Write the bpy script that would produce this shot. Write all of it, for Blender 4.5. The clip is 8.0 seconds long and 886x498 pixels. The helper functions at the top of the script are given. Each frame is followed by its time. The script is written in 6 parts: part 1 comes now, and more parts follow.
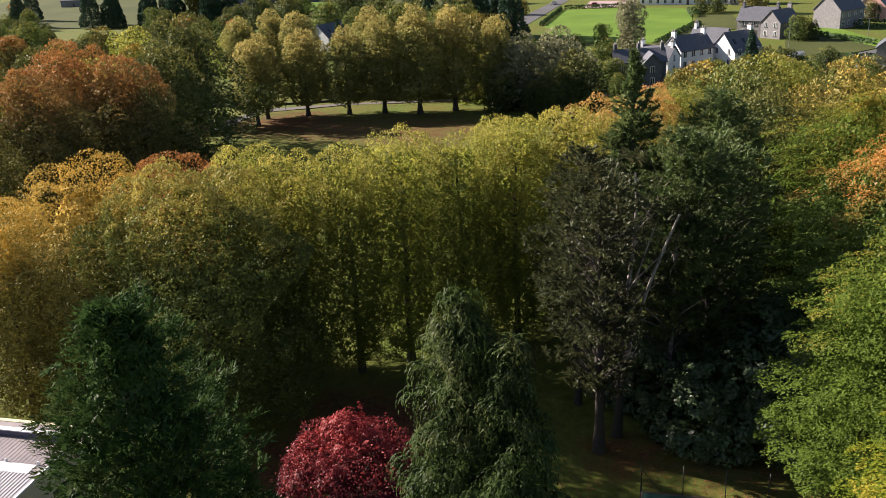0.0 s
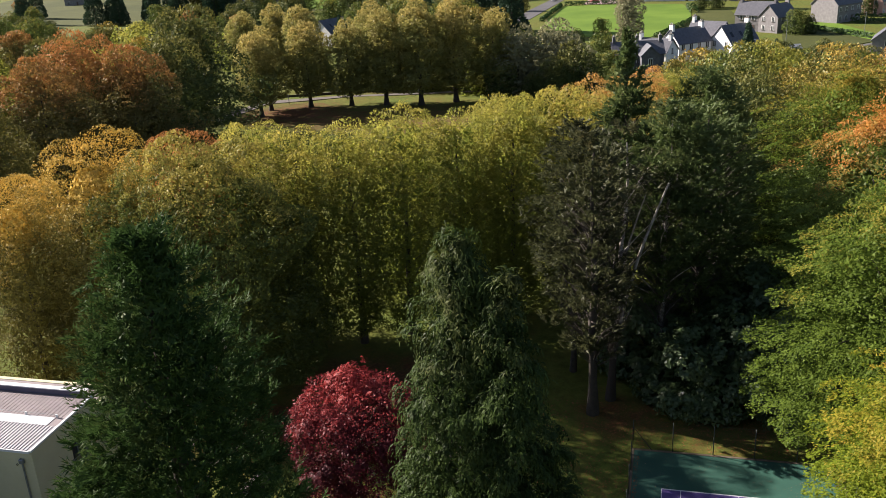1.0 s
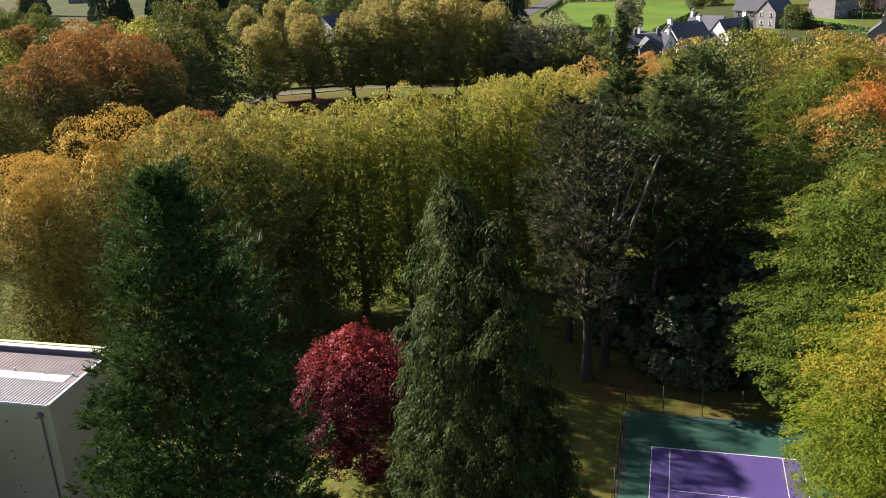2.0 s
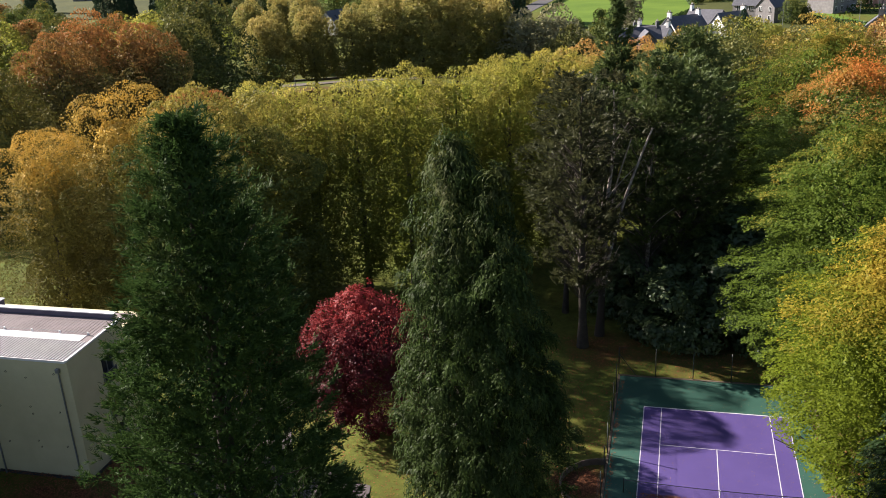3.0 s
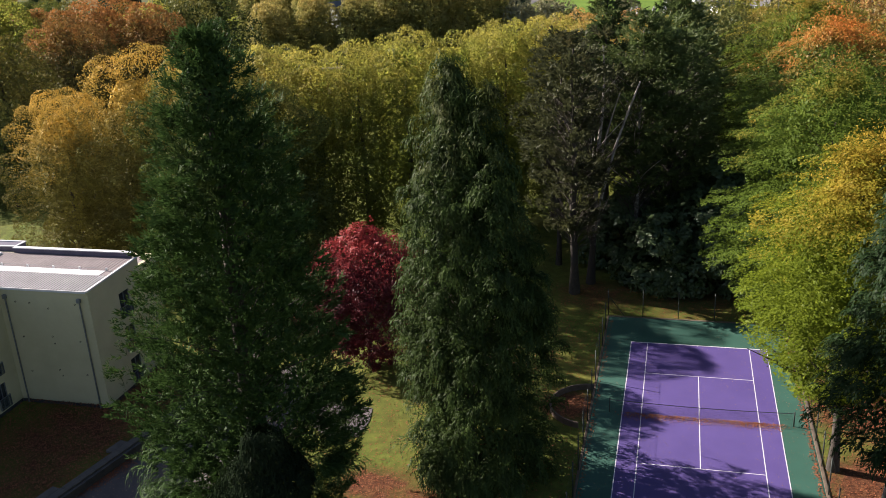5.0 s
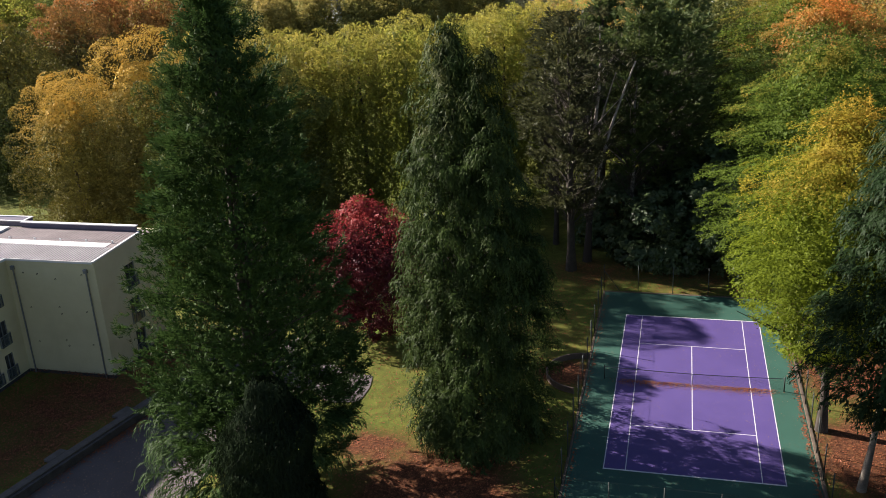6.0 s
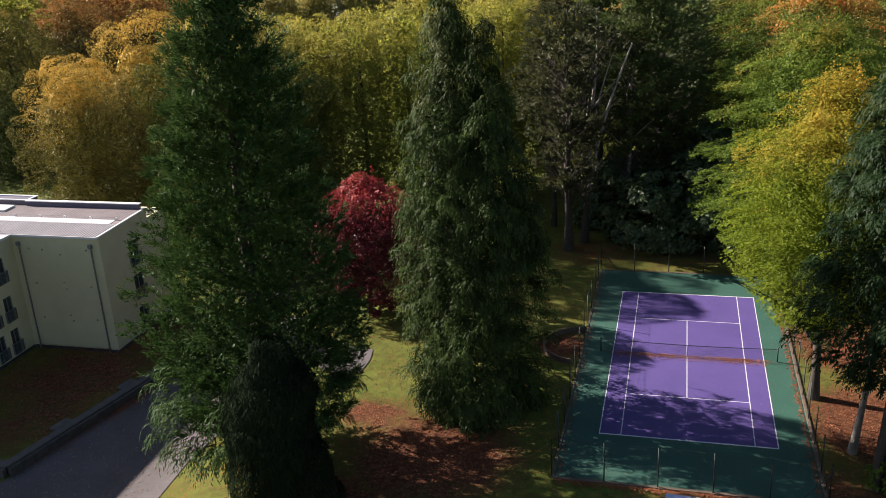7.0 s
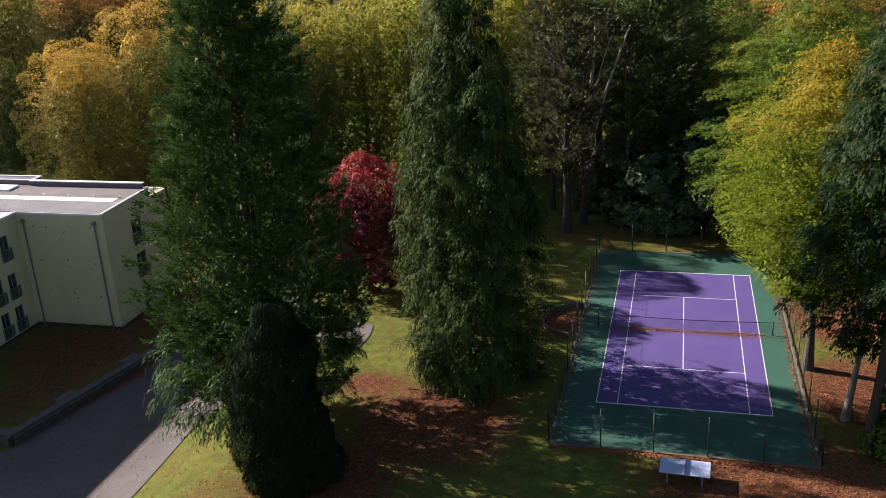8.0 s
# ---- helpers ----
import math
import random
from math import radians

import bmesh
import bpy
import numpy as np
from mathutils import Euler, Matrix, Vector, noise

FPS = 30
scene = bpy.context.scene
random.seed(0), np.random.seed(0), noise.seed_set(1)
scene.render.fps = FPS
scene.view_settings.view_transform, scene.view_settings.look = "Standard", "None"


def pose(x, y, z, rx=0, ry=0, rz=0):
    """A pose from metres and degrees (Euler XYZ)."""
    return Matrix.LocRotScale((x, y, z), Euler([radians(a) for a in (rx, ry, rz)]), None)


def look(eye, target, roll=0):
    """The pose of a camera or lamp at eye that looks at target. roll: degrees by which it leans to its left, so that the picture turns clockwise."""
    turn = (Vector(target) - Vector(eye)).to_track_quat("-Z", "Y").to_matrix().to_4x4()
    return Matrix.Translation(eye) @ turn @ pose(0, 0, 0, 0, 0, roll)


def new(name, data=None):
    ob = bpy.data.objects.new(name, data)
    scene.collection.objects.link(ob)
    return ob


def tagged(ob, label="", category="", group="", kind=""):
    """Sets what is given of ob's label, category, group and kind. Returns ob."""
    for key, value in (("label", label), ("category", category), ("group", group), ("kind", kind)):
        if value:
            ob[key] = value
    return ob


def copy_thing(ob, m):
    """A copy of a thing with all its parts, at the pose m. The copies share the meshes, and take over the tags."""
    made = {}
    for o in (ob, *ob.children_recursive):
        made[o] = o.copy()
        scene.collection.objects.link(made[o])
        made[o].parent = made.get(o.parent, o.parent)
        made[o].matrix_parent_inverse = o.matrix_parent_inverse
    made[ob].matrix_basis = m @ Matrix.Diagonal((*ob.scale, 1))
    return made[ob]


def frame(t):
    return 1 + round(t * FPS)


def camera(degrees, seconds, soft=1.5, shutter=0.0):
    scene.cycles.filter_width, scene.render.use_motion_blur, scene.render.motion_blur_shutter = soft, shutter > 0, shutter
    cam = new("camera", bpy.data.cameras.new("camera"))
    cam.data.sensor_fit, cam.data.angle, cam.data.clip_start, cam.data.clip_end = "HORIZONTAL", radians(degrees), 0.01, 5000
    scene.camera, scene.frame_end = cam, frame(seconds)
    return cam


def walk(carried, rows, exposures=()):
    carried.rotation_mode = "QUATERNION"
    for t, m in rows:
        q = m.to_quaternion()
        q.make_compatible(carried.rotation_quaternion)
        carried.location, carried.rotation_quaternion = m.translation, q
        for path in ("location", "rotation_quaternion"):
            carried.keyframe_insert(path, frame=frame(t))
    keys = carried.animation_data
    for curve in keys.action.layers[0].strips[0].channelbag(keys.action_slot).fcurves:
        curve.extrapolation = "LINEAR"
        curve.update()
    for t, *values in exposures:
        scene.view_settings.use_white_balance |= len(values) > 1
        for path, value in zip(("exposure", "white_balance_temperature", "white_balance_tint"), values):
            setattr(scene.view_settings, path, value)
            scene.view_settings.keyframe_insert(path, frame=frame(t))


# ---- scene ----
EXPOSURE = 1.57
cam = camera(52.3, 8.0, soft=0.8)
PATH = [
    (0, (-6.601, -43.255, 42.731), (-7.083, -41.445, 42.031), -3.1),
    (0.5, (-6.086, -45.023, 42.011), (-6.57, -43.213, 41.312), -3.1),
    (1, (-5.592, -46.881, 41.237), (-6.078, -45.071, 40.539), -3.2),
    (1.5, (-5.12, -48.598, 40.555), (-5.607, -46.788, 39.858), -3.2),
    (3, (-3.693, -53.847, 38.192), (-4.187, -52.037, 37.498), -3.2),
    (3.5, (-3.288, -55.342, 37.437), (-3.783, -53.532, 36.744), -3.2),
    (4, (-2.897, -56.85, 36.615), (-3.394, -55.041, 35.923), -3.2),
    (4.5, (-2.533, -58.126, 35.813), (-3.03, -56.316, 35.122), -3.2),
    (6, (-1.633, -61.561, 33.258), (-2.13, -59.749, 32.572), -3.1),
    (6.5, (-1.445, -62.448, 32.5), (-1.941, -60.635, 31.816), -3.1),
    (7, (-1.243, -63.294, 31.717), (-1.739, -61.481, 31.033), -3.1),
    (7.5, (-1.064, -64.014, 30.966), (-1.56, -62.201, 30.283), -3.1),
    (8, (-0.853, -64.669, 30.197), (-1.351, -62.856, 29.514), -3.1),
]
walk(cam, [(t, look(eye, target, roll)) for t, eye, target, roll in PATH], exposures=[(0, EXPOSURE, 6450, 15), (8, EXPOSURE, 6450, 15)])

# ---- world, sun ----
SUN_AZ, SUN_EL = radians(-76.5), radians(27.2)   # from +y towards +x; height
world = bpy.data.worlds.new("sky")
scene.world = world
world.use_nodes = True
wn = world.node_tree.nodes
sky = wn.new("ShaderNodeTexSky")
sky.sky_type, sky.sun_disc = "NISHITA", False
sky.sun_elevation, sky.sun_rotation = SUN_EL, SUN_AZ
world.node_tree.links.new(sky.outputs[0], wn["Background"].inputs[0])
wn["Background"].inputs[1].default_value = 0.042
to_sun = Vector((math.sin(SUN_AZ) * math.cos(SUN_EL), math.cos(SUN_AZ) * math.cos(SUN_EL), math.sin(SUN_EL)))
sun = new("sun", bpy.data.lights.new("sun", "SUN"))
sun.data.energy, sun.data.angle, sun.data.color = 5.0, radians(0.55), (1.0, 0.92, 0.8)
sun.matrix_world = look(to_sun * 200, (0, 0, 0))


# ---- materials ----
class Nodes:
    """A small wrapper to write node trees in one line each."""

    def __init__(self, name, rough=0.8, metal=0.0):
        self.mat = bpy.data.materials.new(name)
        self.mat.use_nodes = True
        self.t = self.mat.node_tree
        self.bsdf = self.t.nodes["Principled BSDF"]
        self.bsdf.inputs["Roughness"].default_value = rough
        self.bsdf.inputs["Metallic"].default_value = metal
        self.out = self.t.nodes["Material Output"]

    def node(self, kind, **sets):
        n = self.t.nodes.new(kind)
        for k, v in sets.items():
            n.inputs[k].default_value = v
        return n

    def link(self, a, b):
        self.t.links.new(a, b)

    def coord(self, which="Object"):
        return self.node("ShaderNodeTexCoord").outputs[which]

    def noise(self, scale, detail=4.0, rough=0.6, which="Object", stretch=None):
        n = self.node("ShaderNodeTexNoise", Scale=scale, Detail=detail, Roughness=rough)
        src = self.coord(which)
        if stretch:
            m = self.node("ShaderNodeMapping", Scale=stretch)
            self.link(src, m.inputs[0])
            src = m.outputs[0]
        self.link(src, n.inputs["Vector"])
        return n.outputs["Fac"]

    def ramp(self, fac, *stops):
        r = self.node("ShaderNodeValToRGB")
        el = r.color_ramp.elements
        while len(el) < len(stops):
            el.new(0.5)
        for e, (p, c) in zip(el, stops):
            e.position = p
            e.color = (*c, 1) if len(c) == 3 else c
        self.link(fac, r.inputs[0])
        return r.outputs[0]

    def mix(self, fac, a, b, mode="MIX"):
        m = self.t.nodes.new("ShaderNodeMix")
        m.data_type, m.blend_type = "RGBA", mode
        for sock, v in ((m.inputs[0], fac), (m.inputs[6], a), (m.inputs[7], b)):
            if isinstance(v, (int, float)):
                sock.default_value = v
            elif isinstance(v, tuple):
                sock.default_value = (*v, 1)
            else:
                self.link(v, sock)
        return m.outputs[2]

    def calc(self, op, a, b=0.0, clamp=False):
        m = self.t.nodes.new("ShaderNodeMath")
        m.operation, m.use_clamp = op, clamp
        for sock, v in ((m.inputs[0], a), (m.inputs[1], b)):
            if isinstance(v, (int, float)):
                sock.default_value = v
            else:
                self.link(v, sock)
        return m.outputs[0]

    def color(self, c):
        if isinstance(c, tuple):
            self.bsdf.inputs["Base Color"].default_value = (*c, 1)
        else:
            self.link(c, self.bsdf.inputs["Base Color"])
        return self

    def bump(self, height, strength=0.4, distance=0.05):
        b = self.node("ShaderNodeBump", Strength=strength, Distance=distance)
        self.link(height, b.inputs["Height"])
        self.link(b.outputs[0], self.bsdf.inputs["Normal"])
        return self


def plain(name, a, b, scale, rough=0.75, metal=0.0, bump=0.2, distance=0.02, fine=None, shine=0.5):
    """Two tones mottled at two scales, with a fine relief."""
    m = Nodes(name, rough, metal)
    m.bsdf.inputs["Specular IOR Level"].default_value = shine
    big, small = m.noise(scale), m.noise(scale * (fine or 9.0))
    fac = m.calc("ADD", m.calc("MULTIPLY", big, 0.6), m.calc("MULTIPLY", small, 0.4))
    m.color(m.ramp(fac, (0.32, a), (0.68, b)))
    if bump:
        m.bump(small, bump, distance)
    return m.mat


def foliage(name, inner, outer, autumn, amount=0.35, through_light=0.38, patch=0.22, low=0.0, high=25.0, gloss=0.5, sheen=0.012, climb=0.22):
    """Leaves: two greens leaf by leaf, with patches turned to autumn, more of them towards the top of the tree, where a
    strong climb also puts sunlit top and shaded base into the colour.
    """
    m = Nodes(name)
    m.t.nodes.remove(m.bsdf)
    inner, outer, autumn = ((c[0], c[1], c[2] + 0.02 * (c[0] + c[1])) for c in (inner, outer, autumn))
    island = m.node("ShaderNodeNewGeometry").outputs["Random Per Island"]
    tone = m.calc("ADD", m.calc("MULTIPLY", island, 0.3), m.calc("MULTIPLY", m.noise(0.75, 3.0), 0.9))
    leaf = m.mix(m.ramp(tone, (0.25, (0.1, 0.1, 0.1)), (0.85, (0.95, 0.95, 0.95))), inner, outer)
    info = m.node("ShaderNodeObjectInfo").outputs["Random"]
    patches = m.noise(patch, 3.0, 0.65)
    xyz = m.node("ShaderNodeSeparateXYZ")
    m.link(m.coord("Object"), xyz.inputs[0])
    # height ramp: autumn tint that also paints bright tops and shaded lower crowns
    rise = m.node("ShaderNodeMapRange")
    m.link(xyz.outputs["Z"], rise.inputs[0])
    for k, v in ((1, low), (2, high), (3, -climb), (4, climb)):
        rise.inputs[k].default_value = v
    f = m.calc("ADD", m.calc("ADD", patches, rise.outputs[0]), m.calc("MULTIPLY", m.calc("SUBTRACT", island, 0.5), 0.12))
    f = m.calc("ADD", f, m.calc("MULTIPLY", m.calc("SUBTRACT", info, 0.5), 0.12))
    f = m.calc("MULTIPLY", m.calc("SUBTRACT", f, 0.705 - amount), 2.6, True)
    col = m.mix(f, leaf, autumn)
    col = m.mix(0.55, col, m.ramp(m.noise(1.7, 2.0), (0.3, (0.7, 0.7, 0.7)), (0.7, (1.0, 1.0, 1.0))), "MULTIPLY")
    d = m.node("ShaderNodeBsdfDiffuse")
    m.link(col, d.inputs[0])
    tr = m.node("ShaderNodeBsdfTranslucent")
    m.link(col, tr.inputs[0])
    s = m.node("ShaderNodeMixShader")
    s.inputs[0].default_value = through_light
    m.link(d.outputs[0], s.inputs[1])
    m.link(tr.outputs[0], s.inputs[2])
    g = m.node("ShaderNodeBsdfGlossy", Roughness=gloss)
    g.inputs[0].default_value = (1, 1, 1, 1)
    s2 = m.node("ShaderNodeMixShader")
    s2.inputs[0].default_value = sheen
    m.link(s.outputs[0], s2.inputs[1])
    m.link(g.outputs[0], s2.inputs[2])
    m.link(s2.outputs[0], m.out.inputs[0])
    return m.mat


LIME = foliage("lime_leaves", (0.12, 0.155, 0.02), (0.27, 0.30, 0.04), (0.42, 0.345, 0.055), 0.2, 0.62)
RING_LIME = foliage("ring_lime_leaves", (0.15, 0.16, 0.042), (0.29, 0.285, 0.07), (0.48, 0.37, 0.10), 0.18, 0.5, high=17.0)
ORANGE_LIME = foliage("orange_tipped_lime_leaves", (0.16, 0.19, 0.032), (0.31, 0.32, 0.055), (0.62, 0.31, 0.08), 0.06, 0.5, low=6.0, high=25.0, climb=0.4)
# olive low down, bright gold high up: the lower crown's shade is in the colour
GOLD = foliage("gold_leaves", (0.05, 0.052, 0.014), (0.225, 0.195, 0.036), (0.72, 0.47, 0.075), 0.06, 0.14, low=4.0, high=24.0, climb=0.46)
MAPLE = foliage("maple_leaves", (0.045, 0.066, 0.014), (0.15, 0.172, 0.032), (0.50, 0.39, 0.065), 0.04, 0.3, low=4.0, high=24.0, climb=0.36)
BEECH = foliage("beech_leaves", (0.07, 0.11, 0.009), (0.19, 0.235, 0.012), (0.54, 0.34, 0.035), 0.1, 0.38, patch=0.2, low=4.0, high=22.0, climb=0.4, sheen=0.004)
BEECH_GREEN = foliage("green_beech_leaves", (0.045, 0.085, 0.013), (0.155, 0.215, 0.024), (0.50, 0.31, 0.04), 0.06, 0.42, low=4.0, high=21.0, sheen=0.004)
BEECH_ORANGE = foliage("orange_beech_leaves", (0.06, 0.11, 0.02), (0.16, 0.22, 0.035), (0.70, 0.235, 0.035), 0.0, 0.38, low=8.0, high=22.0, climb=0.5)
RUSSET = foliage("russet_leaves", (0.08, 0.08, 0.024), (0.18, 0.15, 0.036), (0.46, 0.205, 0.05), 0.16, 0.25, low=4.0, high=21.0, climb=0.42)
DEEP = foliage("deep_green_leaves", (0.032, 0.05, 0.013), (0.088, 0.112, 0.026), (0.25, 0.22, 0.045), 0.1, 0.2, high=21.0, climb=0.3)
MIDGREEN = foliage("mid_green_leaves", (0.06, 0.092, 0.02), (0.145, 0.18, 0.034), (0.42, 0.31, 0.042), 0.12, 0.3)
GREYWILLOW = foliage("grey_willow_leaves", (0.16, 0.16, 0.085), (0.30, 0.29, 0.15), (0.38, 0.34, 0.15), 0.15, 0.3)
# purple leaves; dark base and crimson top also paint shade and sunlit tips
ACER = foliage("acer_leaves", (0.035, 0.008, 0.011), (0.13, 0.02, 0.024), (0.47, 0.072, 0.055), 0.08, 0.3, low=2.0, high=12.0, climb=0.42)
CYPRESS = foliage("cypress_sprays", (0.009, 0.018, 0.005), (0.060, 0.096, 0.019), (0.15, 0.14, 0.05), -0.04, 0.25, sheen=0.008)
SEQUOIA = foliage("sequoia_sprays", (0.012, 0.027, 0.007), (0.062, 0.112, 0.026), (0.13, 0.125, 0.045), 0.0, 0.25, sheen=0.007)
YEW = foliage("yew_sprays", (0.004, 0.009, 0.004), (0.016, 0.026, 0.011), (0.03, 0.045, 0.015), -0.1, 0.15, sheen=0.004)
HEMLOCK = foliage("hemlock_sprays", (0.008, 0.02, 0.007), (0.026, 0.048, 0.016), (0.11, 0.11, 0.04), -0.02, 0.25, sheen=0.004)
PINE = foliage("pine_needles", (0.034, 0.041, 0.017), (0.09, 0.094, 0.036), (0.17, 0.13, 0.05), -0.02, 0.3)
PINE_DARK = foliage("dark_pine_needles", (0.045, 0.075, 0.02), (0.125, 0.165, 0.045), (0.19, 0.19, 0.07), 0.0, 0.3)
SPRUCE = foliage("spruce_sprays", (0.018, 0.042, 0.024), (0.05, 0.09, 0.045), (0.07, 0.11, 0.04), -0.1, 0.2)
HOLLY = foliage("holly_leaves", (0.03, 0.052, 0.018), (0.105, 0.15, 0.058), (0.12, 0.16, 0.05), -0.1, 0.25, gloss=0.35, sheen=0.02)
LITTER = foliage("fallen_leaves", (0.14, 0.05, 0.022), (0.34, 0.12, 0.05), (0.44, 0.24, 0.09), 0.2, 0.1, patch=0.5)
BARK = plain("bark", (0.025, 0.02, 0.016), (0.075, 0.06, 0.048), 2.0, 0.95, bump=0.8, distance=0.04)
PALE_LEAF = foliage("pale_fallen_leaves", (0.20, 0.12, 0.075), (0.36, 0.25, 0.17), (0.42, 0.32, 0.2), 0.2, 0.1, patch=0.5)
TWIG = plain("grey_twigs", (0.036, 0.029, 0.023), (0.10, 0.085, 0.07), 3.0, 0.9, bump=0)
PALE_BARK = plain("pale_bark", (0.09, 0.075, 0.06), (0.30, 0.26, 0.22), 1.6, 0.9, bump=0.7, distance=0.04)


def pine_bark():
    """Dark ridged bark at the foot, pale and peeling higher up."""
    m = Nodes("peeling_pine_bark", 0.9)
    xyz = m.node("ShaderNodeSeparateXYZ")
    m.link(m.coord("Object"), xyz.inputs[0])
    fine = m.noise(3.0, 5.0)
    f = m.calc("ADD", m.calc("MULTIPLY", m.calc("SUBTRACT", xyz.outputs["Z"], 5.0), 0.2), m.calc("MULTIPLY", m.calc("SUBTRACT", fine, 0.5), 2.5), True)
    m.color(m.mix(f, (0.04, 0.03, 0.024), m.ramp(fine, (0.35, (0.16, 0.13, 0.11)), (0.65, (0.42, 0.38, 0.34)))))
    return m.bump(fine, 0.7, 0.04).mat


PEELING_BARK = pine_bark()


def ground_material():
    m = Nodes("grass_and_litter", 0.95)
    m.bsdf.inputs["Specular IOR Level"].default_value = 0.1
    att = m.node("ShaderNodeAttribute")
    att.attribute_name = "litter"
    fine, mid, big = m.noise(11.0, 8.0, 0.85), m.noise(1.1, 6.0, 0.7), m.noise(0.11, 4.0)
    grass = m.ramp(m.calc("ADD", m.calc("MULTIPLY", mid, 0.55), m.calc("MULTIPLY", fine, 0.45)),
                   (0.36, (0.018, 0.034, 0.008)), (0.5, (0.078, 0.116, 0.02)), (0.64, (0.175, 0.22, 0.038)))
    grass = m.mix(m.ramp(big, (0.36, (0.15, 0.15, 0.15)), (0.66, (0.6, 0.6, 0.6))), grass, (0.125, 0.098, 0.024))
    dead = m.ramp(m.calc("ADD", m.calc("MULTIPLY", fine, 0.6), m.calc("MULTIPLY", m.noise(3.0), 0.4)),
                  (0.34, (0.024, 0.011, 0.008)), (0.5, (0.105, 0.042, 0.022)), (0.66, (0.27, 0.12, 0.05)))
    f = m.calc("ADD", att.outputs["Fac"], m.calc("MULTIPLY", m.calc("SUBTRACT", m.noise(0.55, 5.0, 0.7), 0.5), 1.1))
    f = m.calc("ADD", f, m.calc("MULTIPLY", m.calc("SUBTRACT", fine, 0.5), 0.9))
    f = m.calc("MULTIPLY", m.calc("SUBTRACT", f, 0.36), 2.4, True)
    m.color(m.mix(f, grass, dead))
    return m.bump(fine, 0.8, 0.08).mat


GROUND = ground_material()
BRIGHT_GRASS = plain("mown_grass", (0.068, 0.125, 0.016), (0.135, 0.21, 0.03), 0.05, 0.9, bump=0.4, fine=40, shine=0.1)
ROUGH_GRASS = plain("rough_grass", (0.035, 0.045, 0.013), (0.085, 0.09, 0.028), 0.03, 0.95, bump=0.4, fine=30, shine=0.1)
ASPHALT = plain("asphalt", (0.052, 0.043, 0.045), (0.105, 0.089, 0.09), 0.35, 0.9, bump=0.4, distance=0.01, fine=40)
FAR_ROAD = plain("far_asphalt", (0.045, 0.043, 0.046), (0.085, 0.08, 0.085), 0.1, 0.9, bump=0)
COURT_GREEN = plain("green_court_paint", (0.012, 0.06, 0.042), (0.023, 0.09, 0.066), 0.35, 0.75, bump=0.25, distance=0.006, fine=30)
COURT_PURPLE = plain("purple_court_paint", (0.057, 0.035, 0.16), (0.085, 0.055, 0.215), 0.3, 0.72, bump=0.25, distance=0.006, fine=30)
WHITE_LINE = plain("white_line_paint", (0.46, 0.45, 0.5), (0.62, 0.61, 0.66), 3.0, 0.7, bump=0)
DARK_METAL = plain("dark_green_metal", (0.012, 0.018, 0.015), (0.03, 0.04, 0.034), 3.0, 0.6, bump=0)
GREY_METAL = plain("galvanised_steel", (0.16, 0.17, 0.18), (0.28, 0.29, 0.31), 4.0, 0.5, 0.6, bump=0)
WINDBREAK = plain("sunlit_windbreak", (0.22, 0.25, 0.24), (0.36, 0.38, 0.36), 2.0, 0.85, bump=0.2)
RENDER_CREAM = plain("cream_render", (0.49, 0.44, 0.28), (0.60, 0.545, 0.36), 0.5, 0.9, bump=0.2, distance=0.005, fine=40)
PLINTH = plain("dark_plinth", (0.03, 0.03, 0.032), (0.055, 0.055, 0.058), 2.0, 0.85)
ROOF_METAL = plain("seamed_roof_metal", (0.36, 0.33, 0.35), (0.48, 0.45, 0.47), 0.8, 0.5, 0.25, bump=0)
ROOF_SHEET = plain("grey_roof_sheet", (0.21, 0.2, 0.215), (0.30, 0.285, 0.30), 0.8, 0.5, 0.25, bump=0)
ROOF_DULL = plain("weathered_roof_metal", (0.15, 0.12, 0.125), (0.24, 0.2, 0.205), 0.6, 0.7, 0.1, bump=0)
ROOF_WHITE = plain("white_roof_trim", (0.55, 0.55, 0.57), (0.68, 0.68, 0.70), 2.0, 0.6, bump=0)
UPSTAND = plain("purple_grey_cladding", (0.07, 0.062, 0.10), (0.11, 0.10, 0.15), 1.0, 0.6, bump=0)
STONE_DARK = plain("rubble_stone", (0.03, 0.026, 0.024), (0.085, 0.075, 0.07), 1.8, 0.95, bump=0.6, distance=0.03)
COPING = plain("coping_stone", (0.06, 0.052, 0.044), (0.125, 0.108, 0.1), 1.2, 0.95, bump=0.4)
HARL_WHITE = plain("white_harling", (0.66, 0.66, 0.66), (0.80, 0.80, 0.79), 0.4, 0.9, bump=0.2)
STONE_GREY = plain("grey_house_stone", (0.14, 0.133, 0.138), (0.25, 0.235, 0.24), 1.2, 0.95, bump=0.5)
STONE_BLUE = plain("dark_whinstone", (0.07, 0.073, 0.085), (0.145, 0.145, 0.16), 1.2, 0.95, bump=0.5)
PINK_HARL = plain("pink_harling", (0.50, 0.28, 0.24), (0.62, 0.36, 0.31), 0.5, 0.9, bump=0.2)
SLATE = plain("slate", (0.055, 0.055, 0.068), (0.12, 0.12, 0.14), 1.4, 0.55, bump=0.5)
PINK_PAVING = plain("pink_paving", (0.26, 0.17, 0.17), (0.38, 0.27, 0.27), 0.3, 0.9, bump=0)
PALE_PATH = plain("gritty_path", (0.07, 0.058, 0.052), (0.13, 0.11, 0.1), 0.4, 0.95, bump=0)
SHEET_ROOF = plain("grey_sheet_roof", (0.24, 0.25, 0.26), (0.36, 0.37, 0.38), 0.5, 0.6, bump=0)
HEDGE = foliage("hedge_leaves", (0.02, 0.045, 0.012), (0.05, 0.09, 0.022), (0.09, 0.11, 0.02), 0.0, 0.2)
